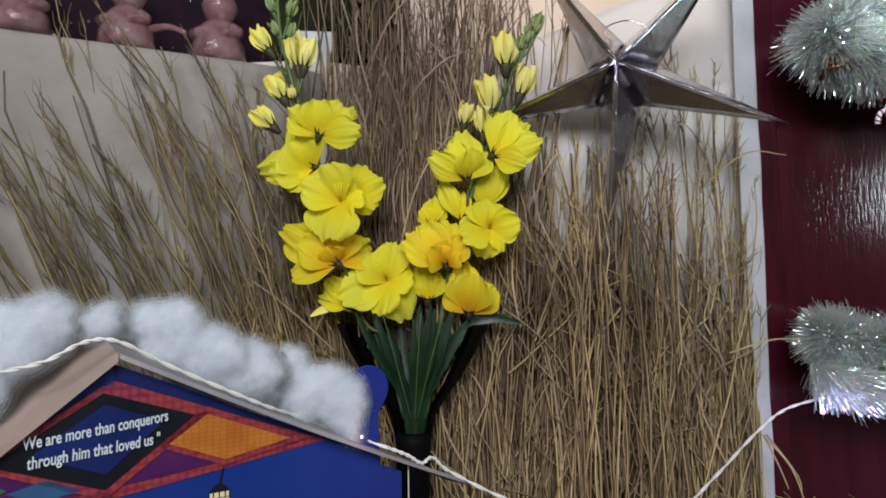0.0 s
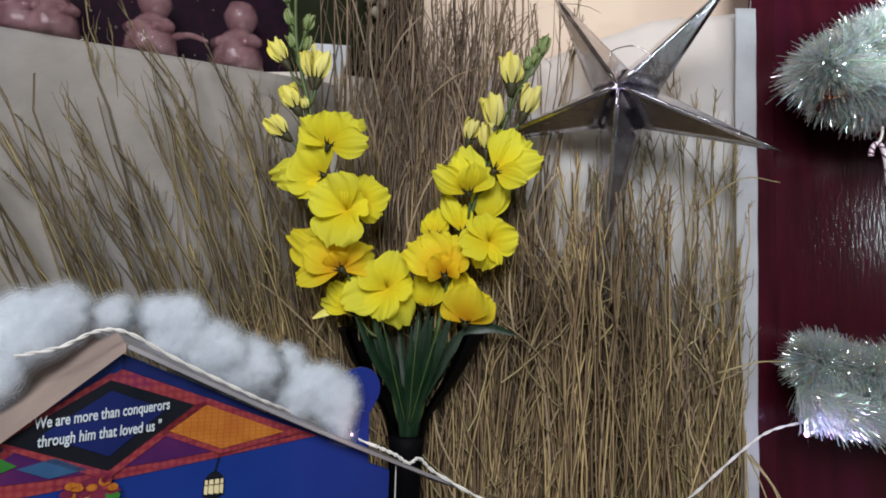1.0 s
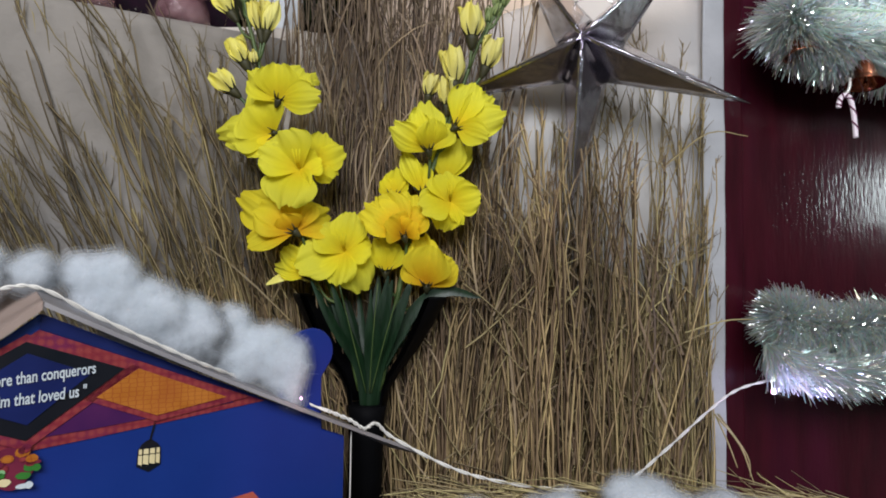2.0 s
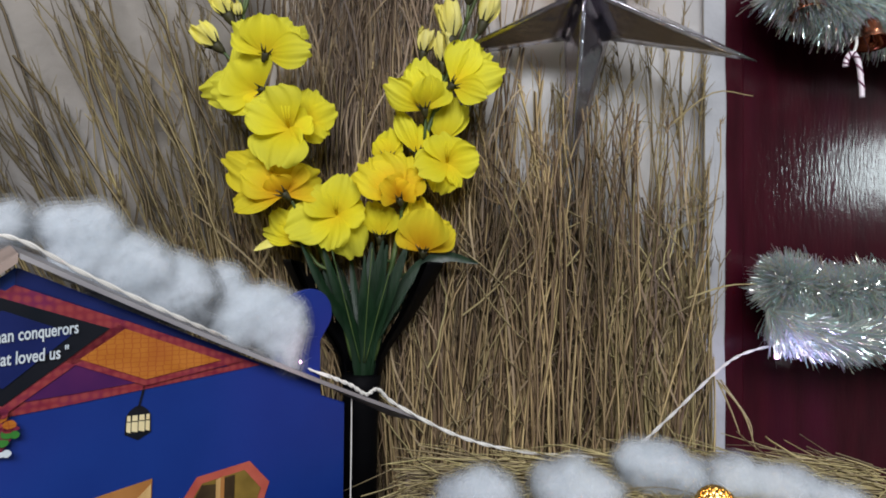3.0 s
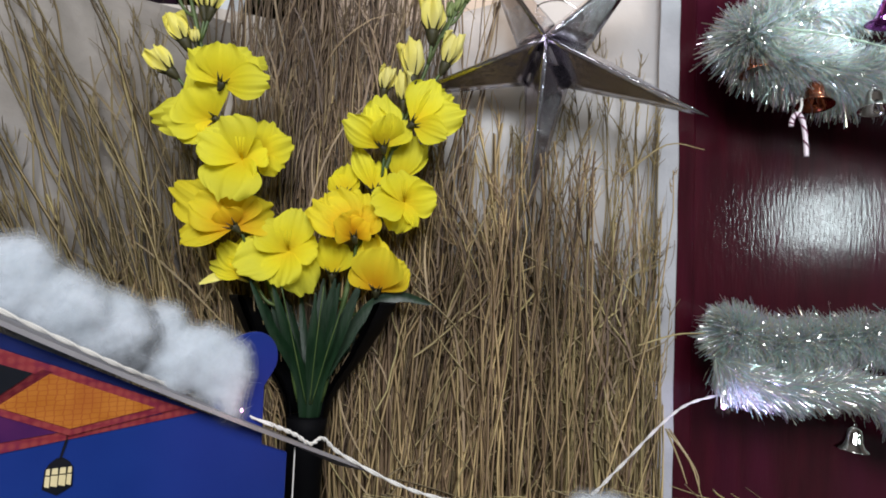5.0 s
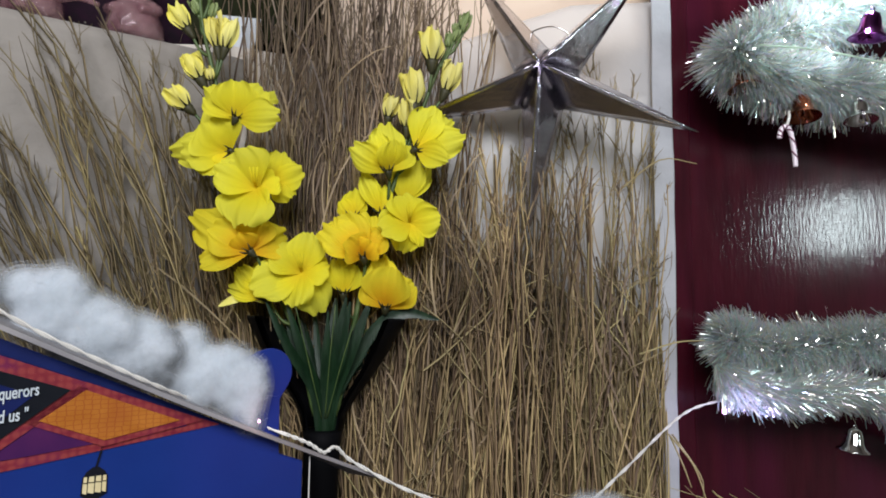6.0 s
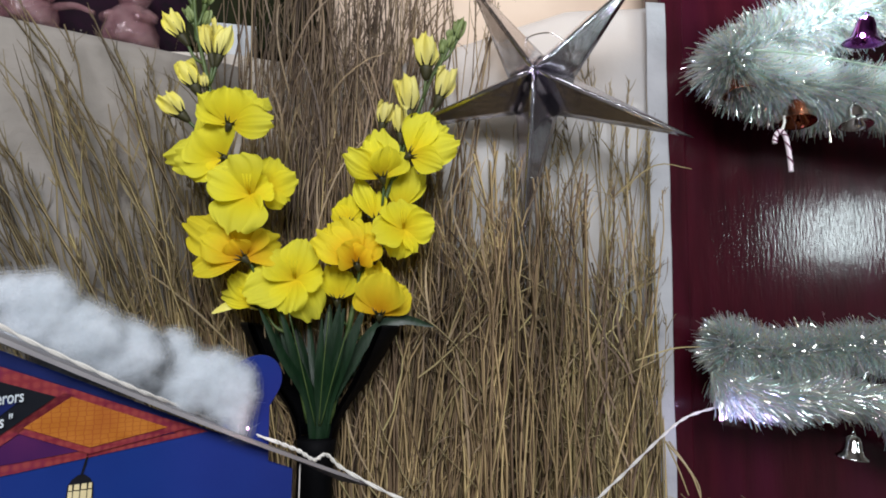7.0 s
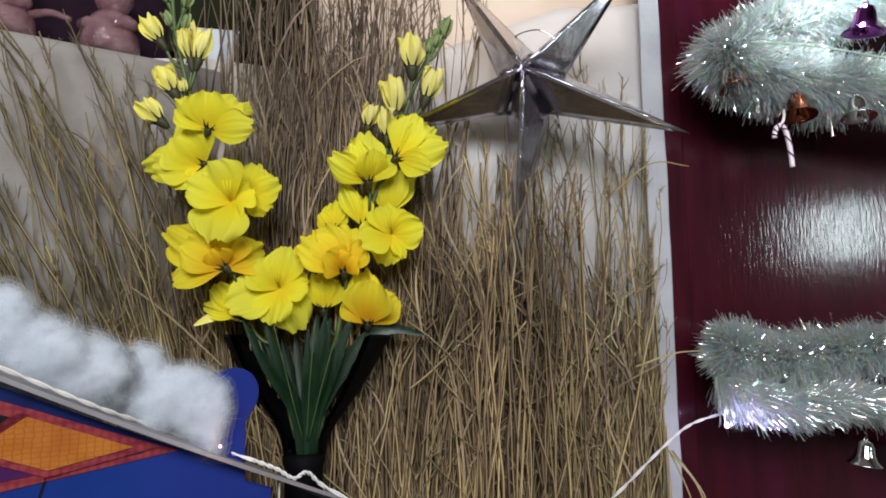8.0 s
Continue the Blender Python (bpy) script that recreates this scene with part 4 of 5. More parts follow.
def cotton(blobs, seed, label, fibres=700, detail=3):
    """A torn piece of cotton wool: merged soft lumps with a halo of loose fibres."""
    rnd = random.Random(seed)
    c0 = Vector(blobs[0][0])
    e = thing("cotton_tuft", tuple(c0), label, "cotton wool", "cotton snow")
    geos = []
    fib = []
    lumps = list(blobs)
    for at, r in blobs:
        rx, ry, rz = r
        for _ in range(5):
            k = rnd.uniform(0.25, 0.6)
            d = Vector((rnd.gauss(0, 1), rnd.gauss(0, 0.5), rnd.gauss(0.2, 1))).normalized()
            lumps.append((Vector(at) + Vector((d.x * rx, d.y * ry, d.z * rz)) * rnd.uniform(0.6, 0.95), (rx * k, ry * k, rz * k)))
    for (at, r) in lumps:
        at = Vector(at) - c0
        bm = bmesh.new()
        bmesh.ops.create_icosphere(bm, subdivisions=detail, radius=1)
        rx, ry, rz = r if isinstance(r, tuple) else (r, r, r)
        k0 = rnd.uniform(0, 50)
        for q in bm.verts:
            n = q.co.normalized()
            d = 1.03 + 0.40 * noise.noise(n * 1.5 + Vector((k0, 0, 0))) + 0.13 * noise.noise(n * 3.4 + Vector((0, k0, 0))) + 0.03 * noise.noise(n * 9 + Vector((0, 0, k0)))
            q.co = at + Vector((n.x * rx * d, n.y * ry * d, n.z * rz * d))
        bm.normal_update()
        area = (rx * rz)
        cand = list(bm.verts)
        for _ in range(int(fibres * area / 0.0009)):
            q = rnd.choice(cand)
            nrm = q.normal
            tang = Vector((rnd.gauss(0, 1), rnd.gauss(0, 1), rnd.gauss(0, 1)))
            way = (nrm * rnd.uniform(0.0, 0.5) + tang * 0.55).normalized()
            L = rnd.uniform(0.002, 0.008)
            p = q.co - nrm * 0.001
            s = way.cross(Vector((0.2, 1, 0.3))).normalized() * 0.00009
            m = p + way * L * 0.55 + tang * 0.0006
            t = m + (way + tang * 0.4) * L * 0.4
            fib.append((p, m, t, s))
        geos.append(([tuple(q.co) for q in bm.verts], [tuple(x.index for x in fc.verts) for fc in bm.faces]))
        bm.free()
    whole = join(*geos)
    for nm, grow, mt in (("wool", -0.0025, M_COTTON), ("fluff", 0.0, M_FLUFF[0]), ("fluff", 0.002, M_FLUFF[1]), ("fluff", 0.0045, M_FLUFF[2]), ("fluff", 0.007, M_FLUFF[3])):
        o = geo_obj(nm, whole, mt, e)
        md = o.modifiers.new("merge", "REMESH")
        md.mode, md.voxel_size, md.use_smooth_shade = "VOXEL", 0.0025, True
        md = o.modifiers.new("soften", "SMOOTH")
        md.factor, md.iterations = 0.6, 45
        md = o.modifiers.new("grow", "DISPLACE")
        md.strength, md.mid_level = grow, 0.0
    v, f = [], []
    for p, m, t, s in fib:
        k = len(v)
        v += [tuple(p - s), tuple(p + s), tuple(m + s), tuple(m - s), tuple(t)]
        f += [(k, k + 1, k + 2, k + 3), (k + 3, k + 2, k + 4)]
    tagged(geo_obj("fuzz", (v, f), M_COTTON, e), kind="stuff")
    return e


def on_house(u, back, z):
    w = math.radians(HT)
    return (-0.147 + u * math.cos(w) - back * math.sin(w), 0.49 + u * math.sin(w) + back * math.cos(w), z)


cotton([(on_house(0.098, 0.006, 0.530), (0.019, 0.013, 0.022)), (on_house(0.104, 0.005, 0.514), (0.014, 0.011, 0.017)), (on_house(0.108, 0.005, 0.536), (0.011, 0.010, 0.013)), (on_house(0.074, 0.018, 0.533), (0.024, 0.016, 0.022)), (on_house(0.066, 0.022, 0.552), (0.012, 0.012, 0.018)), (on_house(0.048, 0.03, 0.543), (0.030, 0.017, 0.018))], 1, "torn white cotton wool lying on the card roof")
cotton([(on_house(0.028, 0.032, 0.550), (0.032, 0.018, 0.020)), (on_house(-0.002, 0.034, 0.567), (0.030, 0.018, 0.021)), (on_house(-0.024, 0.036, 0.584), (0.021, 0.018, 0.021))], 2, "torn white cotton wool lying on the card roof")
cotton([(on_house(-0.062, 0.04, 0.592), (0.012, 0.013, 0.012)), (on_house(-0.070, 0.04, 0.588), (0.010, 0.012, 0.010))], 3, "small white cotton wool tuft on the roof ridge")
cotton([(on_house(-0.098, 0.045, 0.590), (0.020, 0.018, 0.018)), (on_house(-0.122, 0.045, 0.578), (0.028, 0.020, 0.026)), (on_house(-0.142, 0.042, 0.555), (0.028, 0.020, 0.028)), (on_house(-0.175, 0.045, 0.525), (0.032, 0.022, 0.030))], 4, "thick white cotton wool draped over the bare card roof")

# ---------------------------------------------------------------- thatched stable
stable = thing("stable_roof", (0.22, 0.56, FLOOR), "small wooden stable roof thatched with dry reed", "stable")
for x in (-0.17, 0.17):
    soften(geo_obj("post", box(x - 0.008, -0.008, 0, x + 0.008, 0.008, 0.150), M_TAN, stable, smooth=False), 0.001, 1)
soften(geo_obj("eave_board", box(-0.20, -0.06, 0.142, 0.20, -0.05, 0.160), M_TAN, stable, smooth=False), 0.001, 1)
soften(geo_obj("roof_deck", ([(-0.2, -0.055, 0.150), (0.2, -0.055, 0.150), (0.2, 0.07, 0.196), (-0.2, 0.07, 0.196), (-0.2, -0.055, 0.156), (0.2, -0.055, 0.156), (0.2, 0.07, 0.202), (-0.2, 0.07, 0.202)],
                              [(3, 2, 1, 0), (4, 5, 6, 7), (0, 1, 5, 4), (1, 2, 6, 5), (2, 3, 7, 6), (3, 0, 4, 7)]), M_TAN, stable, smooth=False), 0.001, 1)
rnd = random.Random(77)
rows = []
for _ in range(2400):
    x = rnd.uniform(-0.185, 0.21)
    k = rnd.uniform(0, 1)
    y, z = -0.062 + 0.13 * k, 0.160 + 0.047 * k + rnd.uniform(0, 0.007)
    a = rnd.gauss(0.0, 0.5) + 0.35 * (0.03 - x) / 0.25
    L = rnd.uniform(0.04, 0.12) * min(1, 0.25 + (x + 0.185) / 0.12)
    p = Vector((x, y, z))
    q = p + Vector((-math.cos(a) * L, -math.sin(a) * L * 0.55 - 0.004, -math.sin(a) * L * 0.2 + rnd.uniform(-0.002, 0.006)))
    rows.append(stalk(rnd, p, q, rnd.gauss(0, 0.006), rnd.uniform(0.0005, 0.0012), 5, 0.0014))
for _ in range(15):
    p = Vector((-0.17, rnd.uniform(-0.03, 0.04), rnd.uniform(0.178, 0.200)))
    q = p + Vector((-rnd.uniform(0.03, 0.085), rnd.uniform(-0.035, 0.01), rnd.uniform(-0.045, 0.006)))
    rows.append(([p, p.lerp(q, 0.35) + Vector((0, 0, 0.004)), p.lerp(q, 0.7) + Vector((0, 0, 0.003)), q], rnd.uniform(0.0008, 0.0014), 0.0004))
tagged(geo_obj("thatch", stalks(rows), M_REED, stable), "dry reed thatch", kind="stuff")
cotton([((0.080, 0.570, 0.402), (0.026, 0.02, 0.018)), ((0.060, 0.555, 0.388), (0.022, 0.018, 0.014)), ((0.044, 0.55, 0.378), (0.014, 0.014, 0.010))], 11, "white cotton wool tuft on the thatch")
cotton([((0.145, 0.580, 0.404), (0.022, 0.02, 0.024)), ((0.165, 0.575, 0.397), (0.018, 0.018, 0.018)), ((0.133, 0.585, 0.40), (0.014, 0.016, 0.016))], 12, "square-torn white cotton wool tuft on the thatch")
cotton([((0.215, 0.60, 0.415), (0.026, 0.02, 0.020)), ((0.24, 0.60, 0.407), (0.02, 0.02, 0.016))], 13, "white cotton wool tuft beside the lit ball")
cotton([((0.285, 0.60, 0.408), (0.024, 0.022, 0.015)), ((0.325, 0.595, 0.398), (0.028, 0.022, 0.018)), ((0.360, 0.585, 0.388), (0.026, 0.02, 0.018)), ((0.385, 0.575, 0.376), (0.018, 0.018, 0.014))], 14, "long white cotton wool tuft at the end of the thatch")

# ---------------------------------------------------------------- print on the card house


def ink(*args, **kw):
    """Matt printing ink on card."""
    return mat(*args, spec=0.18, **kw)


def patterned(m, scale, tone, dots):
    """A printed pattern over an ink: dots, or fish-scale lines."""
    N, L = m.node_tree.nodes, m.node_tree.links
    b = N["Principled BSDF"]
    old = b.inputs["Base Color"].links[0].from_socket
    tc = next(n for n in N if n.type == "TEX_COORD")
    mp = N.new("ShaderNodeMapping")
    mp.inputs["Scale"].default_value = (1, 0, 1) if dots else (1, 0, 1.6)
    L.new(tc.outputs["Object"], mp.inputs[0])
    vo = N.new("ShaderNodeTexVoronoi")
    vo.inputs["Scale"].default_value, vo.inputs["Randomness"].default_value = scale, 0.25
    if not dots:
        vo.feature = "DISTANCE_TO_EDGE"
    L.new(mp.outputs[0], vo.inputs["Vector"])
    mr = N.new("ShaderNodeMapRange")
    mr.inputs[1].default_value, mr.inputs[2].default_value = (0.25, 0.55) if dots else (0.0, 0.10)
    mr.inputs[3].default_value, mr.inputs[4].default_value = 0.75, 0.0
    L.new(vo.outputs["Distance"], mr.inputs[0])
    mx = N.new("ShaderNodeMix")
    mx.data_type = "RGBA"
    L.new(mr.outputs[0], mx.inputs[0])
    L.new(old, mx.inputs[6])
    mx.inputs[7].default_value = (*tone, 1)
    L.new(mx.outputs[2], b.inputs["Base Color"])
    return m


M_MAROON = ink("print_maroon", (0.11, 0.012, 0.035), (0.17, 0.020, 0.045), 0.42, scale=40, bump=0.05, blotches=(0.13, 0.02, 0.09))
M_ROSE = patterned(ink("print_rose", (0.15, 0.014, 0.030), (0.22, 0.026, 0.032), 0.42, scale=90, bump=0.05, blotches=(0.13, 0.015, 0.07)), 190, (0.27, 0.048, 0.045), True)
M_ORANGE = patterned(ink("print_orange", (0.34, 0.105, 0.012), (0.44, 0.155, 0.024), 0.42, scale=60, bump=0.05, blotches=(0.31, 0.075, 0.018)), 210, (0.24, 0.045, 0.012), False)
M_PLUM = ink("print_plum", (0.040, 0.008, 0.065), (0.075, 0.012, 0.075), 0.42, scale=30, bump=0.05)
M_INK = ink("print_ink", (0.004, 0.006, 0.010), (0.008, 0.008, 0.012), 0.40, scale=30, bump=0.05)
M_NAVY = ink("print_navy", (0.005, 0.010, 0.065), (0.008, 0.016, 0.10), 0.42, scale=30, bump=0.05)
M_PALE = ink("print_white", (0.48, 0.54, 0.58), (0.58, 0.63, 0.66), 0.45, scale=60, bump=0.03)
M_WOODL = ink("print_light_wood", (0.42, 0.25, 0.09), (0.55, 0.36, 0.15), 0.42, scale=30, bump=0.05, stretch=(6, 1, 1))
M_WOODD = ink("print_dark_wood", (0.28, 0.115, 0.03), (0.40, 0.18, 0.055), 0.42, scale=30, bump=0.05)
M_FRAME = ink("print_red_frame", (0.34, 0.065, 0.045), (0.44, 0.10, 0.065), 0.42, scale=60, bump=0.05)
M_PANE = ink("print_olive_pane", (0.10, 0.065, 0.012), (0.22, 0.14, 0.03), 0.42, scale=40, bump=0.03)
M_PANED = ink("print_dark_pane", (0.022, 0.012, 0.008), (0.07, 0.045, 0.018), 0.42, scale=50, bump=0.03)
M_MINT = ink("print_mint", (0.10, 0.30, 0.13), (0.26, 0.46, 0.22), 0.42, scale=40, bump=0.05, blotches=(0.40, 0.42, 0.10))
M_GREEN = ink("print_green", (0.02, 0.12, 0.02), (0.04, 0.18, 0.03), 0.42, scale=40, bump=0.05)
M_TEAL = ink("print_teal", (0.02, 0.06, 0.14), (0.03, 0.09, 0.18), 0.42, scale=40, bump=0.05)
M_CREAM = ink("print_cream", (0.62, 0.52, 0.28), (0.74, 0.64, 0.38), 0.42, scale=60, bump=0.03)


def printed(name, pts, material, lift, parent=house, thick=0.0005):
    """A flat printed shape on the house front, lift: its layer."""
    v, f = prism(face(pts), thick)
    return geo_obj(name, ([(x, y - lift, z) for x, y, z in v], f), material, parent, smooth=False)


L1, L2, L3, L4 = 0.0008, 0.0015, 0.0022, 0.0029
printed("gable_border", [(-0.0635, 0.556), (0.083, 0.5005), (-0.03, 0.4865), (-0.062, 0.483), (-0.10, 0.479), (-0.16, 0.474), (-0.165, 0.477)], M_ROSE, L1)
printed("gable_field", [(-0.066, 0.549), (0.060, 0.5015), (-0.03, 0.4925), (-0.10, 0.487), (-0.145, 0.486)], M_PLUM, L2)
printed("diamond_border", [(-0.070, 0.5535), (-0.004, 0.530), (-0.067, 0.4835), (-0.134, 0.512)], M_ROSE, L3)
printed("quote_diamond", [(-0.070, 0.549), (-0.0145, 0.5300), (-0.067, 0.4895), (-0.127, 0.5125)], M_INK, L4)
printed("quote_centre", [(-0.069, 0.542), (-0.034, 0.528), (-0.067, 0.499), (-0.107, 0.5155)], M_NAVY, 0.0036)
printed("orange_border", [(-0.006, 0.5345), (0.070, 0.5045), (0.007, 0.4935), (-0.040, 0.5125)], M_ROSE, L3)
printed("orange_diamond", [(-0.006, 0.5295), (0.054, 0.5060), (0.007, 0.4975), (-0.030, 0.5125)], M_ORANGE, L4)
printed("green_patch", [(-0.150, 0.4985), (-0.128, 0.5035), (-0.118, 0.4975), (-0.135, 0.4905)], M_GREEN, L3)
printed("teal_patch", [(-0.118, 0.4955), (-0.098, 0.5005), (-0.079, 0.4915), (-0.100, 0.4880)], M_TEAL, L3)
printed("roof_shadow_band", [(-0.063, 0.5655), (0.094, 0.4965), (0.084, 0.5005), (-0.0635, 0.5565)], M_NAVY, 0.0011)


def lettering(text, u, z, size, rise, stretch=1.0):
    c = bpy.data.curves.new("quote_line", "FONT")
    c.body, c.size, c.extrude, c.shear, c.offset = text, size, 0.0002, 0.12, 0.00012
    tmp = new("quote_line", c)
    me = bpy.data.meshes.new_from_object(tmp.evaluated_get(bpy.context.evaluated_depsgraph_get()))
    bpy.data.objects.remove(tmp)
    width = max(p.co.x for p in me.vertices)
    me.materials.append(M_PALE)
    o = new("quote_line", me)
    o.parent = house
    o.matrix_local = Matrix.Translation((u, -0.0044, z - HZ)) @ pose(0, 0, 0, 90, 0, 0) @ pose(0, 0, 0, 0, 0, rise) @ Matrix.Diagonal((stretch / width, 1.12, 1, 1))
    return o


lettering('" We are more than conquerors', -0.1150, 0.5195, 0.0090, 6.0, 0.084)
lettering('through him that loved us "', -0.1085, 0.5085, 0.0090, 4.6, 0.073)

# lantern, window and doorway pictures


def lamp_face(pts):
    """The printed lantern's outline."""
    return [(0.004 + 0.78 * (u - 0.004), 0.4795 + 0.78 * (z - 0.4836)) for u, z in pts]


lantern = printed("printed_lantern", lamp_face([(-0.0058, 0.4640), (0.004, 0.4585), (0.0138, 0.4640), (0.0132, 0.4778), (0.0105, 0.4822), (0.0062, 0.4855), (0.0018, 0.4855), (-0.0025, 0.4822), (-0.0052, 0.4778)]), M_INK, L1)
for x0, wd in ((-0.0048, 0.0030), (-0.0010, 0.0044), (0.0042, 0.0044), (0.0094, 0.0030)):
    printed("lantern_pane", lamp_face([(x0, 0.4662), (x0 + wd, 0.4650), (x0 + wd, 0.4730), (x0, 0.4735)]), M_CREAM, L2, lantern)
    printed("lantern_pane", lamp_face([(x0 + 0.0002, 0.4744), (x0 + wd - 0.0002, 0.4740), (x0 + wd - 0.0004, 0.4785), (x0 + 0.0004, 0.4785)]), M_CREAM, L2, lantern)
printed("lantern_chain", [(0.0034, 0.4800), (0.0046, 0.4800), (0.0078, 0.4945), (0.0078, 0.5005), (0.0066, 0.5005), (0.0066, 0.495)], M_INK, L1)

hexa = [(0.0405, 0.3615), (0.072, 0.3575), (0.0925, 0.4175), (0.0775, 0.4345), (0.0415, 0.4300), (0.0255, 0.4060)]
cu = sum(p[0] for p in hexa) / 6
cz = sum(p[1] for p in hexa) / 6
inner = [(cu + (u - cu) * 0.80, cz + (z - cz) * 0.84) for u, z in hexa]
win = printed("printed_window", hexa, M_FRAME, L1)
printed("window_glass", inner, M_PANE, L2, win)
printed("dark_pane", [(0.0335, 0.4055), (0.0540, 0.4035), (0.0540, 0.4235), (0.0445, 0.4245)], M_PANED, L3, win)
printed("dark_pane", [(0.0590, 0.4045), (0.0665, 0.4045), (0.0665, 0.4275), (0.0590, 0.4265)], M_PANED, L3, win)
printed("dark_pane", [(0.0365, 0.3985), (0.0540, 0.3945), (0.0540, 0.3665), (0.0435, 0.3675)], M_PANED, L3, win)
printed("dark_pane", [(0.0590, 0.3955), (0.0655, 0.3955), (0.0655, 0.3655), (0.0590, 0.3655)], M_PANED, L3, win)
printed("glazing_bar", [(0.0545, 0.3645), (0.0565, 0.3645), (0.0565, 0.4275), (0.0535, 0.4265)], M_WOODL, L4, win)
printed("glazing_bar", [(0.0565, 0.3645), (0.0592, 0.3645), (0.0592, 0.4285), (0.0565, 0.4275)], M_WOODD, L4, win)
printed("glazing_bar", [(0.0355, 0.3985), (0.0820, 0.4030), (0.0820, 0.4060), (0.0345, 0.4020)], M_WOODL, 0.0034, win)
printed("window_ledge", [(0.042, 0.3645), (0.072, 0.3625), (0.074, 0.3665), (0.041, 0.3675)], M_WOODD, L4, win)

doorway = printed("printed_doorway", [(-0.11, FLOOR + 0.01), (0.0150, FLOOR + 0.01), (0.0135, 0.4345), (-0.035, 0.4265), (-0.11, 0.415)], M_WOODD, L1)
printed("door_jamb", [(-0.0005, FLOOR + 0.012), (0.0135, FLOOR + 0.012), (0.0128, 0.4315), (-0.0010, 0.4185)], M_WOODL, L2, doorway)
printed("door_lintel", [(-0.0010, 0.4185), (-0.0010, 0.4155), (-0.10, 0.4005), (-0.10, 0.4045)], M_WOODL, L2, doorway)
printed("dark_interior", [(-0.10, FLOOR + 0.012), (-0.006, FLOOR + 0.012), (-0.007, 0.4135), (-0.10, 0.3995)], ink("print_dark_room", (0.03, 0.008, 0.015), (0.10, 0.012, 0.05), 0.4, scale=45, bump=0.03), L2, doorway)
printed("pale_blue_shape", [(-0.055, 0.34), (-0.030, 0.34), (-0.029, 0.385), (-0.036, 0.395), (-0.055, 0.40)], M_TEAL, L3, doorway)
printed("pale_knob", [(-0.029 + 0.0036 * math.cos(w), 0.3865 + 0.0036 * math.sin(w)) for w in np.linspace(0, 5.9, 12)], M_CREAM, L4, doorway)


def leafy(cu, cz, rx, rz, seed, n=22):
    rnd = random.Random(seed)
    a, b = rnd.uniform(0, 6), rnd.uniform(0, 6)
    return [(cu + rx * math.cos(w) * (1 + 0.08 * math.sin(3 * w + a)), cz + rz * math.sin(w) * (1 + 0.08 * math.sin(4 * w + b))) for w in np.linspace(0, 2 * math.pi, n, endpoint=False)]


for cu_, cz_, rx, rz, sd in ((0.026, 0.356, 0.019, 0.0145, 1), (0.094, 0.345, 0.020, 0.017, 2), (0.128, 0.334, 0.020, 0.018, 3), (0.060, 0.338, 0.020, 0.016, 4)):
    bush = printed("printed_bush", leafy(cu_, cz_, rx, rz, sd), M_MINT, 0.0036)
    printed("bush_heart", leafy(cu_ + 0.003, cz_ - 0.005, rx * 0.55, rz * 0.5, sd + 9), M_GREEN, 0.0042, bush)
posy = printed("printed_posy", leafy(-0.074, 0.4740, 0.013, 0.012, 31), M_MAROON, 0.0036)
rnd = random.Random(61)
for k in range(26):
    a, q = rnd.uniform(0, 6.28), rnd.uniform(0, 1) ** 0.5
    pu, pz = -0.074 + 0.017 * q * math.cos(a), 0.4750 + 0.014 * q * math.sin(a)
    ink = rnd.choice((M_ROSE, M_ROSE, M_ORANGE, M_MAROON)) if pz > 0.474 else rnd.choice((M_CREAM, M_MINT, M_GREEN, M_PALE))
    printed("posy_petal", leafy(pu, pz, rnd.uniform(0.0018, 0.0042), rnd.uniform(0.0014, 0.003), k, 10), ink, 0.0042 + 0.0003 * (k % 4), posy)

# ---------------------------------------------------------------- cables and small lights
M_LED = glow("warm_bulb", (1.0, 0.74, 0.36), 9.0)
M_LEDP = glow("pink_bulb", (1.0, 0.50, 0.92), 5.0)
M_LEDW = glow("white_bulb", (0.82, 0.95, 1.0), 22.0)
M_BRASS = mat("gold_wire", (0.70, 0.46, 0.14), (0.80, 0.56, 0.20), 0.25, metal=1.0, bump=0.05)


def cable(pts, label, r=0.0013, turns=22.0, n=160):
    """Two thin insulated wires twisted round one another."""
    c = spline(pts, n)
    o = c[0]
    e = thing("light_cable", tuple(o), label, "cable", "light strings")
    for k in range(2):
        q = []
        for i, p in enumerate(c):
            d = (c[min(i + 1, n)] - c[max(i - 1, 0)]).normalized()
            a = d.cross(Vector((0, 1, 0.2))).normalized()
            b = d.cross(a)
            w = turns * i / n * 2 * math.pi / 2 + k * math.pi
            q.append(p - o + (a * math.cos(w) + b * math.sin(w)) * r * 0.9)
        geo_obj("wire", tube(q, r, 6), M_WIRE, e)
    return e


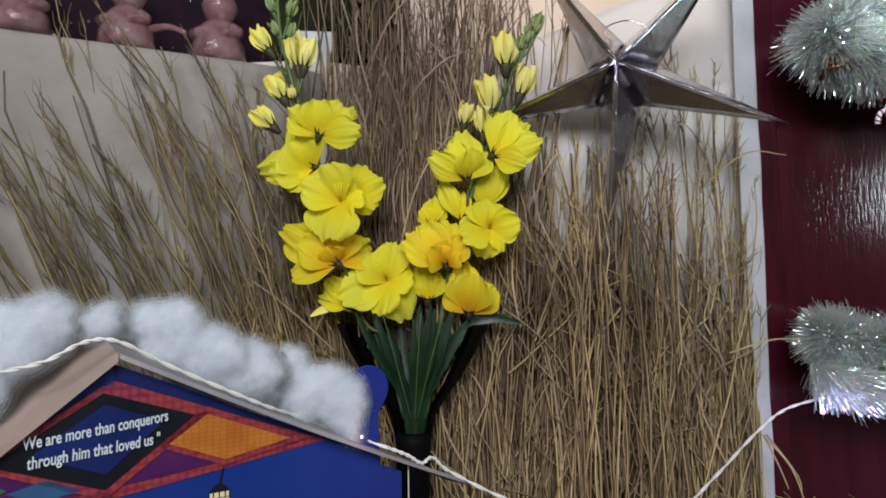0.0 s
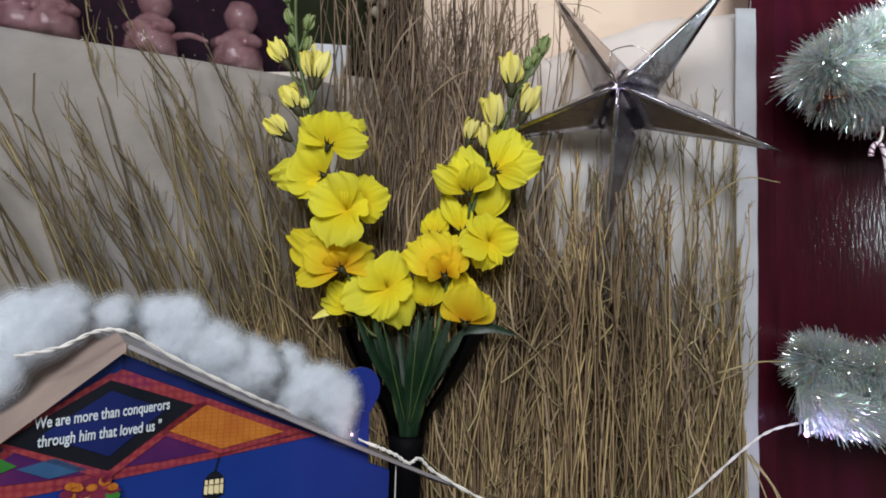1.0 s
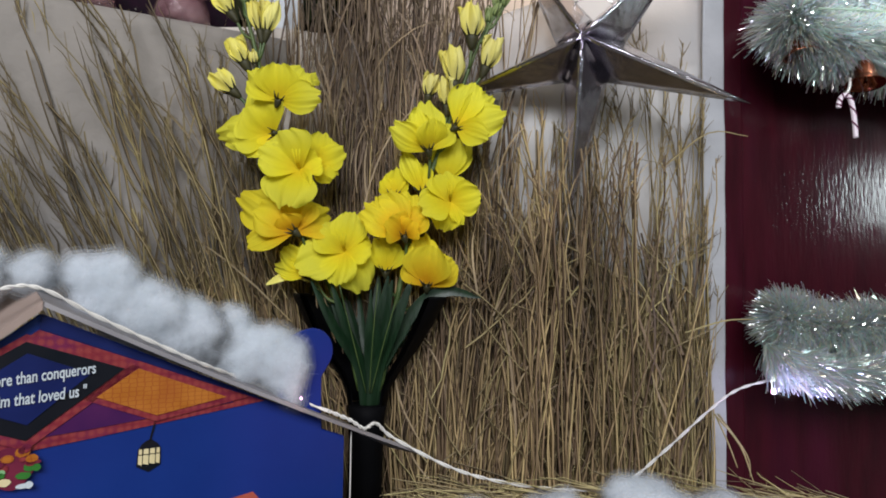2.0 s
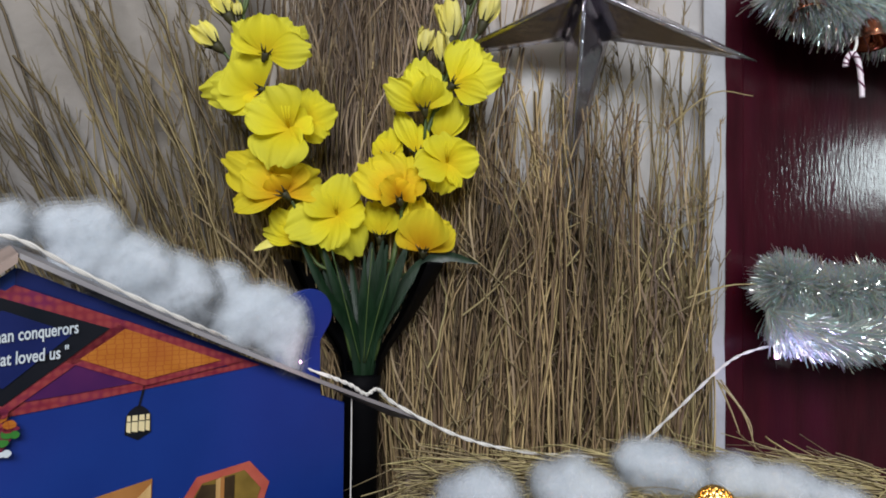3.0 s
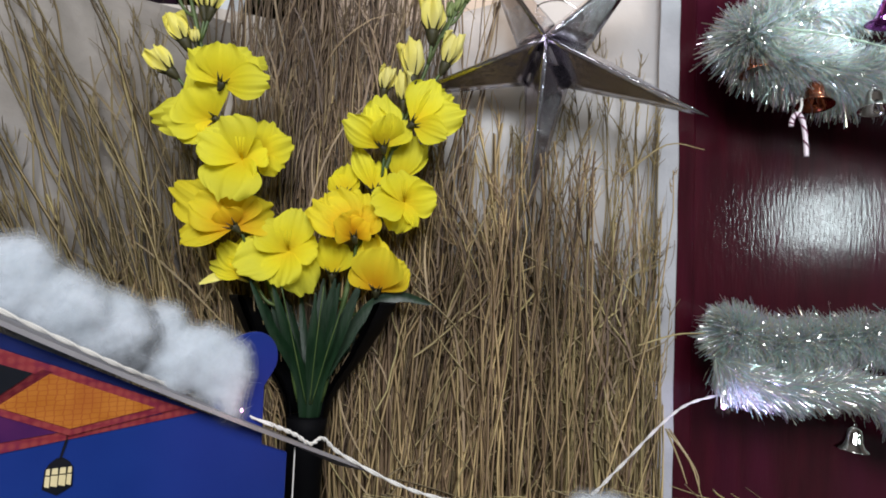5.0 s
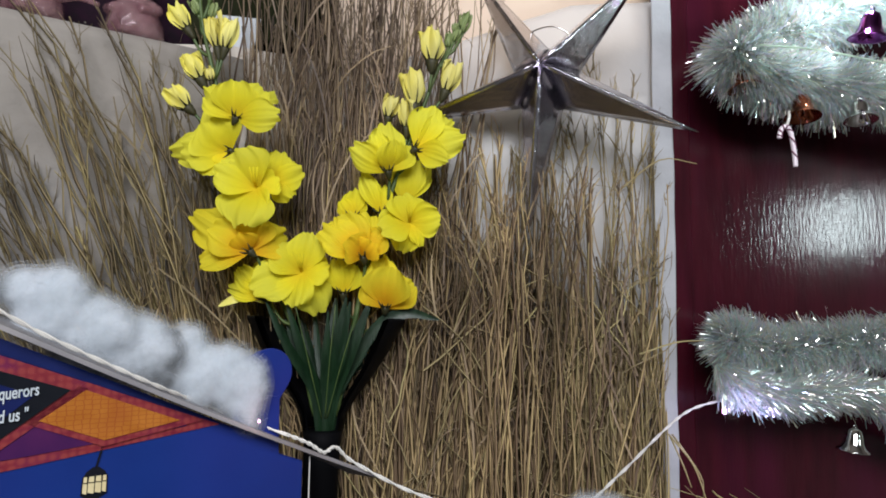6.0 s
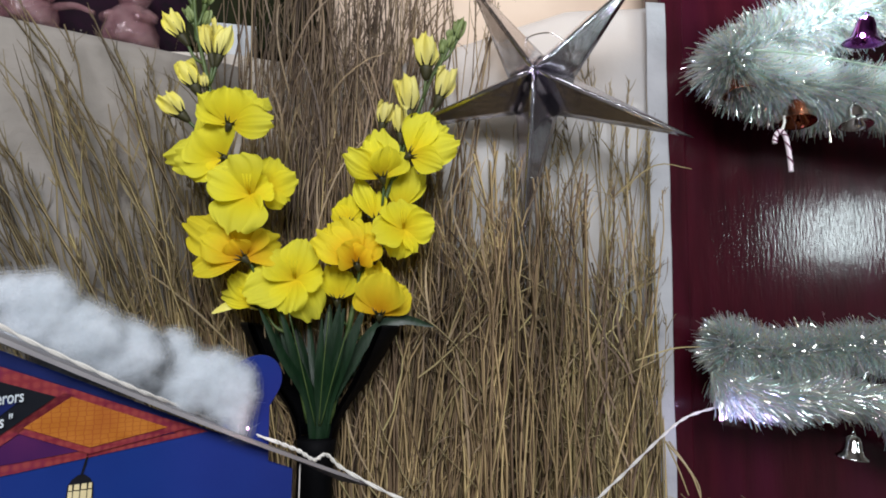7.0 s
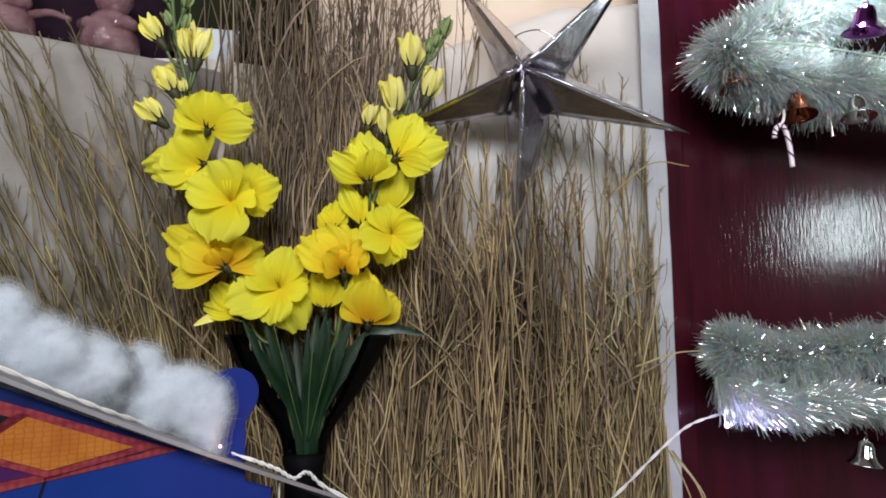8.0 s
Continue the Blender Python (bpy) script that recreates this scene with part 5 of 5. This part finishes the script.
cable([on_house(-0.125, 0.020, 0.563), on_house(-0.1025, -0.010, 0.571), on_house(-0.0826, -0.012, 0.5815), on_house(-0.064, -0.012, 0.581), on_house(-0.034, -0.012, 0.5645), on_house(0.003, -0.010, 0.546), on_house(0.0355, -0.006, 0.5305), on_house(0.068, 0.010, 0.517), on_house(0.10, 0.016, 0.503), on_house(0.134, -0.010, 0.489)],
      "white twisted light cable laid along the card roof", 0.0008)
cable([on_house(0.134, -0.010, 0.489), on_house(0.150, -0.014, 0.4815), on_house(0.163, -0.015, 0.4735), on_house(0.176, -0.012, 0.4755), (0.012, 0.60, 0.462), (0.06, 0.62, 0.434), (0.105, 0.63, 0.420), (0.165, 0.635, 0.413), (0.215, 0.645, 0.4165), (0.27, 0.70, 0.432), (0.346, 0.775, 0.461), (0.385, 0.79, 0.483), (0.43, 0.79, 0.497)],
      "white twisted light cable sagging from roof to tinsel", 0.0009, 34, 300)
cable([(0.005, 0.535, 0.340), (0.022, 0.525, 0.376), (0.045, 0.52, 0.386), (0.10, 0.515, 0.380), (0.145, 0.503, 0.372), (0.163, 0.497, 0.366)], "white light cable lying on the thatch", 0.0008, 16)
cable([(0.163, 0.497, 0.366), (0.18, 0.505, 0.379), (0.205, 0.517, 0.402), (0.228, 0.525, 0.411), (0.262, 0.545, 0.406), (0.30, 0.56, 0.398)], "white light cable leading to the lit ball", 0.0008, 16)


tagged(geo_obj("hanging_wire", tube(spline([on_house(0.1590, -0.001, 0.469), on_house(0.1594, -0.002, 0.40), on_house(0.1598, -0.002, 0.30), on_house(0.1600, -0.002, FLOOR)], 24), 0.0005, 6), M_WIRE), "thin white wire hanging beside the card house", "wire")


def lit_ball(at, r, label):
    """A gold wire ball with a warm bulb inside."""
    e = thing("light_ball", at, label, "string light", "light balls")
    rnd = random.Random(8)
    geo_obj("bulb", lathe([(0.0, -r * 0.82), (r * 0.5, -r * 0.66), (r * 0.8, 0), (r * 0.5, r * 0.66), (0.0, r * 0.82)], 14), M_LED, e)
    bm = bmesh.new()
    bmesh.ops.create_icosphere(bm, subdivisions=3, radius=r)
    edges = [(x.verts[0].co.copy(), x.verts[1].co.copy()) for x in bm.edges]
    bm.free()
    geo_obj("wire_cage", join(*[tube([a, (a + b) / 2 * 1.03, b], r * 0.062, 5, False) for a, b in edges]), M_BRASS, e)
    return e


lit_ball((0.2385, 0.531, 0.409), 0.0135, "glowing gold wire ball light on the thatch")
lit_ball((0.165, 0.490, 0.349), 0.013, "glowing gold wire ball light under the eave")
bulb_lamp("ball_glow", (0.2415, 0.515, 0.412), 0.10, (1.0, 0.72, 0.36), 0.012)


def led(at, material, label, r=0.0023):
    return tagged(geo_obj("led_bulb", moved(lathe([(0.0, -r * 1.3), (r * 0.8, -r * 0.9), (r, 0), (r * 0.7, r * 0.9), (0.0, r * 1.4)], 12), Matrix.Translation(at)), material), label, "bulb", "led bulbs")


led((0.410, 0.760, 0.486), M_LEDP, "small glowing pinkish bulb under the tinsel")
bulb_lamp("pink_glow", (0.432, 0.748, 0.478), 0.15, (0.60, 0.52, 1.0), 0.006)
led((0.572, 0.738, 0.982), M_LEDW, "bright white bulb on the upper tinsel", 0.006)
bulb_lamp("white_glow", (0.575, 0.715, 0.985), 1.5, (0.82, 0.94, 1.0), 0.008)
# Tiny emitter and lamp added to stand for a pink reflection on the card.
led(on_house(0.103, -0.022, 0.5035), M_LEDP, "tiny pink glow standing for a reflection on the blue card", 0.0009)
bulb_lamp("roof_glow", on_house(0.107, -0.028, 0.506), 0.006, (1.0, 0.58, 0.60), 0.003)

# ---------------------------------------------------------------- hanging ornaments


def bell(at, size, material, label, lean=(0, 0, 0)):
    e = tagged(new("bell"), label, "bell ornament", "bells on the tinsel")
    e.matrix_world = pose(*at, *lean)
    s = size
    geo_obj("bell_body", lathe([(0.0, s), (0.10 * s, 0.99 * s), (0.26 * s, 0.90 * s), (0.33 * s, 0.70 * s), (0.38 * s, 0.40 * s), (0.48 * s, 0.18 * s), (0.66 * s, 0.04 * s), (0.68 * s, 0.0), (0.62 * s, 0.02 * s), (0.42 * s, 0.2 * s), (0.30 * s, 0.6 * s), (0.0, 0.86 * s)], 24), material, e)
    geo_obj("clapper", lathe([(0.0, -0.10 * s), (0.09 * s, -0.04 * s), (0.10 * s, 0.03 * s), (0.03 * s, 0.12 * s), (0.015 * s, 0.8 * s)], 12), material, e)
    ring = [Vector((0.07 * s * math.cos(w), 0, 1.06 * s + 0.08 * s * math.sin(w))) for w in np.linspace(0, 2 * math.pi, 14)]
    geo_obj("hanger", tube(ring, 0.018 * s, 6, False), material, e)
    return e


bell((0.552, 0.752, 0.446), 0.025, M_SILVER, "silver bell hanging below the lower tinsel", (4, 6, 0))
bell((0.580, 0.730, 0.916), 0.032, M_PURPLE, "shiny purple bell hooked on the upper tinsel", (10, 5, 0))
bell((0.515, 0.758, 0.828), 0.030, M_COPPER, "shiny copper-red bell under the upper tinsel", (-8, 4, 0))
bell((0.450, 0.768, 0.864), 0.028, M_COPPER, "small copper-brown bell at the tinsel edge", (-8, -10, 0))
bell((0.567, 0.732, 0.818), 0.026, M_SILVER, "small silver bell half sunk in tinsel", (-8, 4, 0))

M_CANE = mat("white_candy_plastic", (0.72, 0.62, 0.68), (0.80, 0.72, 0.76), 0.3, scale=60, bump=0.05)
M_STRIPE = mat("dark_candy_stripe", (0.10, 0.02, 0.06), (0.16, 0.03, 0.08), 0.3, scale=60, bump=0.05)
cane = thing("candy_cane", (0.492, 0.745, 0.764), "small striped candy cane hanging from the tinsel", "candy cane")
cp = spline([(0.003, 0, 0.0), (0.002, 0, 0.018), (-0.001, 0, 0.039), (-0.006, 0, 0.047), (-0.0115, 0, 0.045), (-0.0145, 0, 0.038), (-0.015, 0, 0.033)], 60)
geo_obj("stick", tube(cp, 0.0027, 12), M_CANE, cane)
for k in range(7):
    q = []
    for i in range(9):
        u = 4 + k * 8 + i * 0.8
        j = min(int(u), 58)
        p = cp[j].lerp(cp[j + 1], u - j)
        d = (cp[j + 1] - cp[j]).normalized()
        a = d.cross(Vector((0, 1, 0))).normalized()
        w = -1.6 + 3.2 * i / 8
        q.append(p + (a * math.sin(w) + Vector((0, -1, 0)) * math.cos(w)) * 0.0025)
    geo_obj("stripe", tube(q, 0.0010, 6), M_STRIPE, cane)
geo_obj("tie", tube(spline([(-0.006, 0, 0.048), (0.0, 0.004, 0.058), (0.006, 0.012, 0.070)], 10), 0.0016, 6), M_WIRE, cane)
tagged(geo_obj("ribbon_strand", tube(spline([(0.45, 0.733, 0.903), (0.52, 0.728, 0.898), (0.60, 0.725, 0.885), (0.72, 0.727, 0.872)], 40), 0.0011, 6), mat("clear_strand", (0.45, 0.60, 0.45), (0.55, 0.70, 0.55), 0.3, clear=0.3), None), "thin pale green strand across the tinsel", "strand")

# straws that stick out past the sheet
rnd = random.Random(91)
rows = []
for (a, b, c) in (((0.30, 0.79, 0.735), (0.345, 0.77, 0.772), (0.385, 0.76, 0.767)), ((0.33, 0.80, 0.545), (0.37, 0.79, 0.560), (0.402, 0.785, 0.563)),
                  ((0.352, 0.775, 0.458), (0.378, 0.77, 0.425), (0.392, 0.768, 0.385)), ((0.354, 0.775, 0.455), (0.366, 0.77, 0.425), (0.374, 0.768, 0.402)), ((0.356, 0.775, 0.458), (0.386, 0.772, 0.415), (0.389, 0.77, 0.392))):
    rows.append((spline([a, b, c], 8), 0.0015, 0.0006))
tagged(geo_obj("stray_straw", stalks(rows), M_REED), "stray pale straws bending past the sheet edge", "straw", kind="stuff")

# ---------------------------------------------------------------- figurines on the side table
M_PORC = mat("pink_glazed_plaster", (0.26, 0.11, 0.13), (0.50, 0.30, 0.31), 0.10, scale=45, bump=0.8, bump_scale=60, bump_depth=0.006, per_object=0.2, coat=0.8, clear=0.55)
M_PORB = mat("blue_grey_glaze", (0.16, 0.15, 0.26), (0.26, 0.24, 0.36), 0.18, scale=60, bump=0.1)
w = math.radians(TA)


def on_table(along, back, up=0.0):
    return (-0.22 + along * math.cos(w) - back * math.sin(w), 0.862 + along * math.sin(w) + back * math.cos(w), 0.921 + up)


def figurine(at, s, material, label, twin=False):
    """A plain rounded statuette: skirted base, body and round head."""
    g = [lathe([(0.30 * s, 0), (0.36 * s, 0.05 * s), (0.34 * s, 0.25 * s), (0.24 * s, 0.50 * s), (0.16 * s, 0.60 * s), (0.0, 0.64 * s)], 20),
         moved(lathe([(0.0, -0.24 * s), (0.17 * s, -0.17 * s), (0.24 * s, 0), (0.18 * s, 0.17 * s), (0.0, 0.25 * s)], 20), Matrix.Translation((0, 0, 0.80 * s)))]
    for sg in (-1, 1):
        g.append(tube(spline([(sg * 0.18 * s, 0, 0.52 * s), (sg * 0.30 * s, -0.10 * s, 0.40 * s), (sg * 0.14 * s, -0.28 * s, 0.34 * s)], 10), lambda u: 0.07 * s, 8))
    if twin:
        g.append(moved(join(*g), pose(0.42 * s, 0.05 * s, 0, 0, 0, 20)))
    o = geo_obj("figurine", join(*g), material)
    o.matrix_world = pose(*at)
    return tagged(o, label, "figurine", "figurines on the table")


figurine(on_table(-0.33, 0.03), 0.085, M_PORC, "pair of small glazed pink figurines", True)
figurine(on_table(-0.185, 0.03), 0.095, M_PORC, "round-headed glazed peach figurine on the table edge")
figurine(on_table(-0.075, 0.035), 0.10, M_PORC, "glazed pink figurine beside a small dark pot")
figurine(on_table(-0.47, 0.035), 0.08, M_PORB, "dim glazed blue-grey figurine on the table")
tagged(geo_obj("teapot_spout", moved(tube(spline([(0, 0, 0.03), (0.03, -0.01, 0.028), (0.055, -0.015, 0.018)], 12), lambda u: 0.005 - 0.002 * u, 8), Matrix.Translation(on_table(-0.16, 0.02))), M_PORC), "thin glazed arm resting between two figurines", "ornament")

M_SEQUIN = mat("dark_purple_foil", (0.004, 0.001, 0.004), (0.016, 0.003, 0.012), 0.7, scale=60, bump=0.4, bump_scale=90, spec=0.1)
rnd = random.Random(4)
back = thing("sequin_backdrop", on_table(-0.5, 0.075), "dark purple foil curtain dotted with tiny sequins", "curtain", turn=TA)
geo_obj("curtain", box(-0.55, 0.0, 0.0, 0.515, 0.006, 0.34), M_SEQUIN, back, smooth=False)
v, f = [], []
for _ in range(170):
    cx, cz_ = rnd.uniform(-0.5, 0.46), rnd.uniform(0.0, 0.3)
    r = rnd.uniform(0.0012, 0.0024)
    tilt = rnd.gauss(0, 0.5)
    k = len(v)
    v += [(cx + r * math.cos(q), -0.002 - 0.4 * r * math.sin(q + tilt), cz_ + r * math.sin(q)) for q in np.linspace(0, 2 * math.pi, 6, endpoint=False)]
    f.append(tuple(range(k, k + 6)))
tagged(geo_obj("sequin", (v, f), M_SILVER, back, smooth=False), kind="stuff")

# dark pot with a leafy plant and a white cup beside it
M_POT = mat("dark_green_pot", (0.010, 0.013, 0.006), (0.022, 0.024, 0.010), 0.85, scale=30, spec=0.08)
pot = thing("plant_pot", (-0.115, 0.915, 0.90), "dark square plant pot with small pale flowers", "plant pot")
soften(geo_obj("pot_body", box(-0.135, -0.012, 0.052, 0.05, 0.03, 0.24), M_POT, pot, smooth=False), 0.004, 2)
for k in range(7):
    x, z = rnd.uniform(-0.04, 0.05), rnd.uniform(0.11, 0.21)
    b = geo_obj("pale_flower", lathe([(0.0, -0.008), (0.008, -0.004), (0.010, 0.002), (0.006, 0.008), (0.0, 0.010)], 12), mat("dull_pale_petals", (0.30, 0.27, 0.20), (0.40, 0.36, 0.27), 0.7) if k == 0 else bpy.data.materials["dull_pale_petals"], pot)
    b.matrix_local = pose(x, -0.03, z, rnd.uniform(0, 90), 0, rnd.uniform(0, 90))
planter = thing("white_planter", (-0.188, 0.915, 0.9205), "small tapered square white planter behind the flower buds", "planter")
pot_skin = mat("white_glaze", (0.60, 0.64, 0.68), (0.68, 0.71, 0.74), 0.4, scale=30)
planter_body = geo_obj("planter_body", moved(lathe([(0.030, 0), (0.032, 0.002), (0.047, 0.052), (0.048, 0.055), (0.043, 0.055), (0.028, 0.006), (0.0, 0.005)], 4), pose(0, 0, 0, 0, 0, 52)), pot_skin, planter, smooth=False)
soften(planter_body, 0.0015, 2)
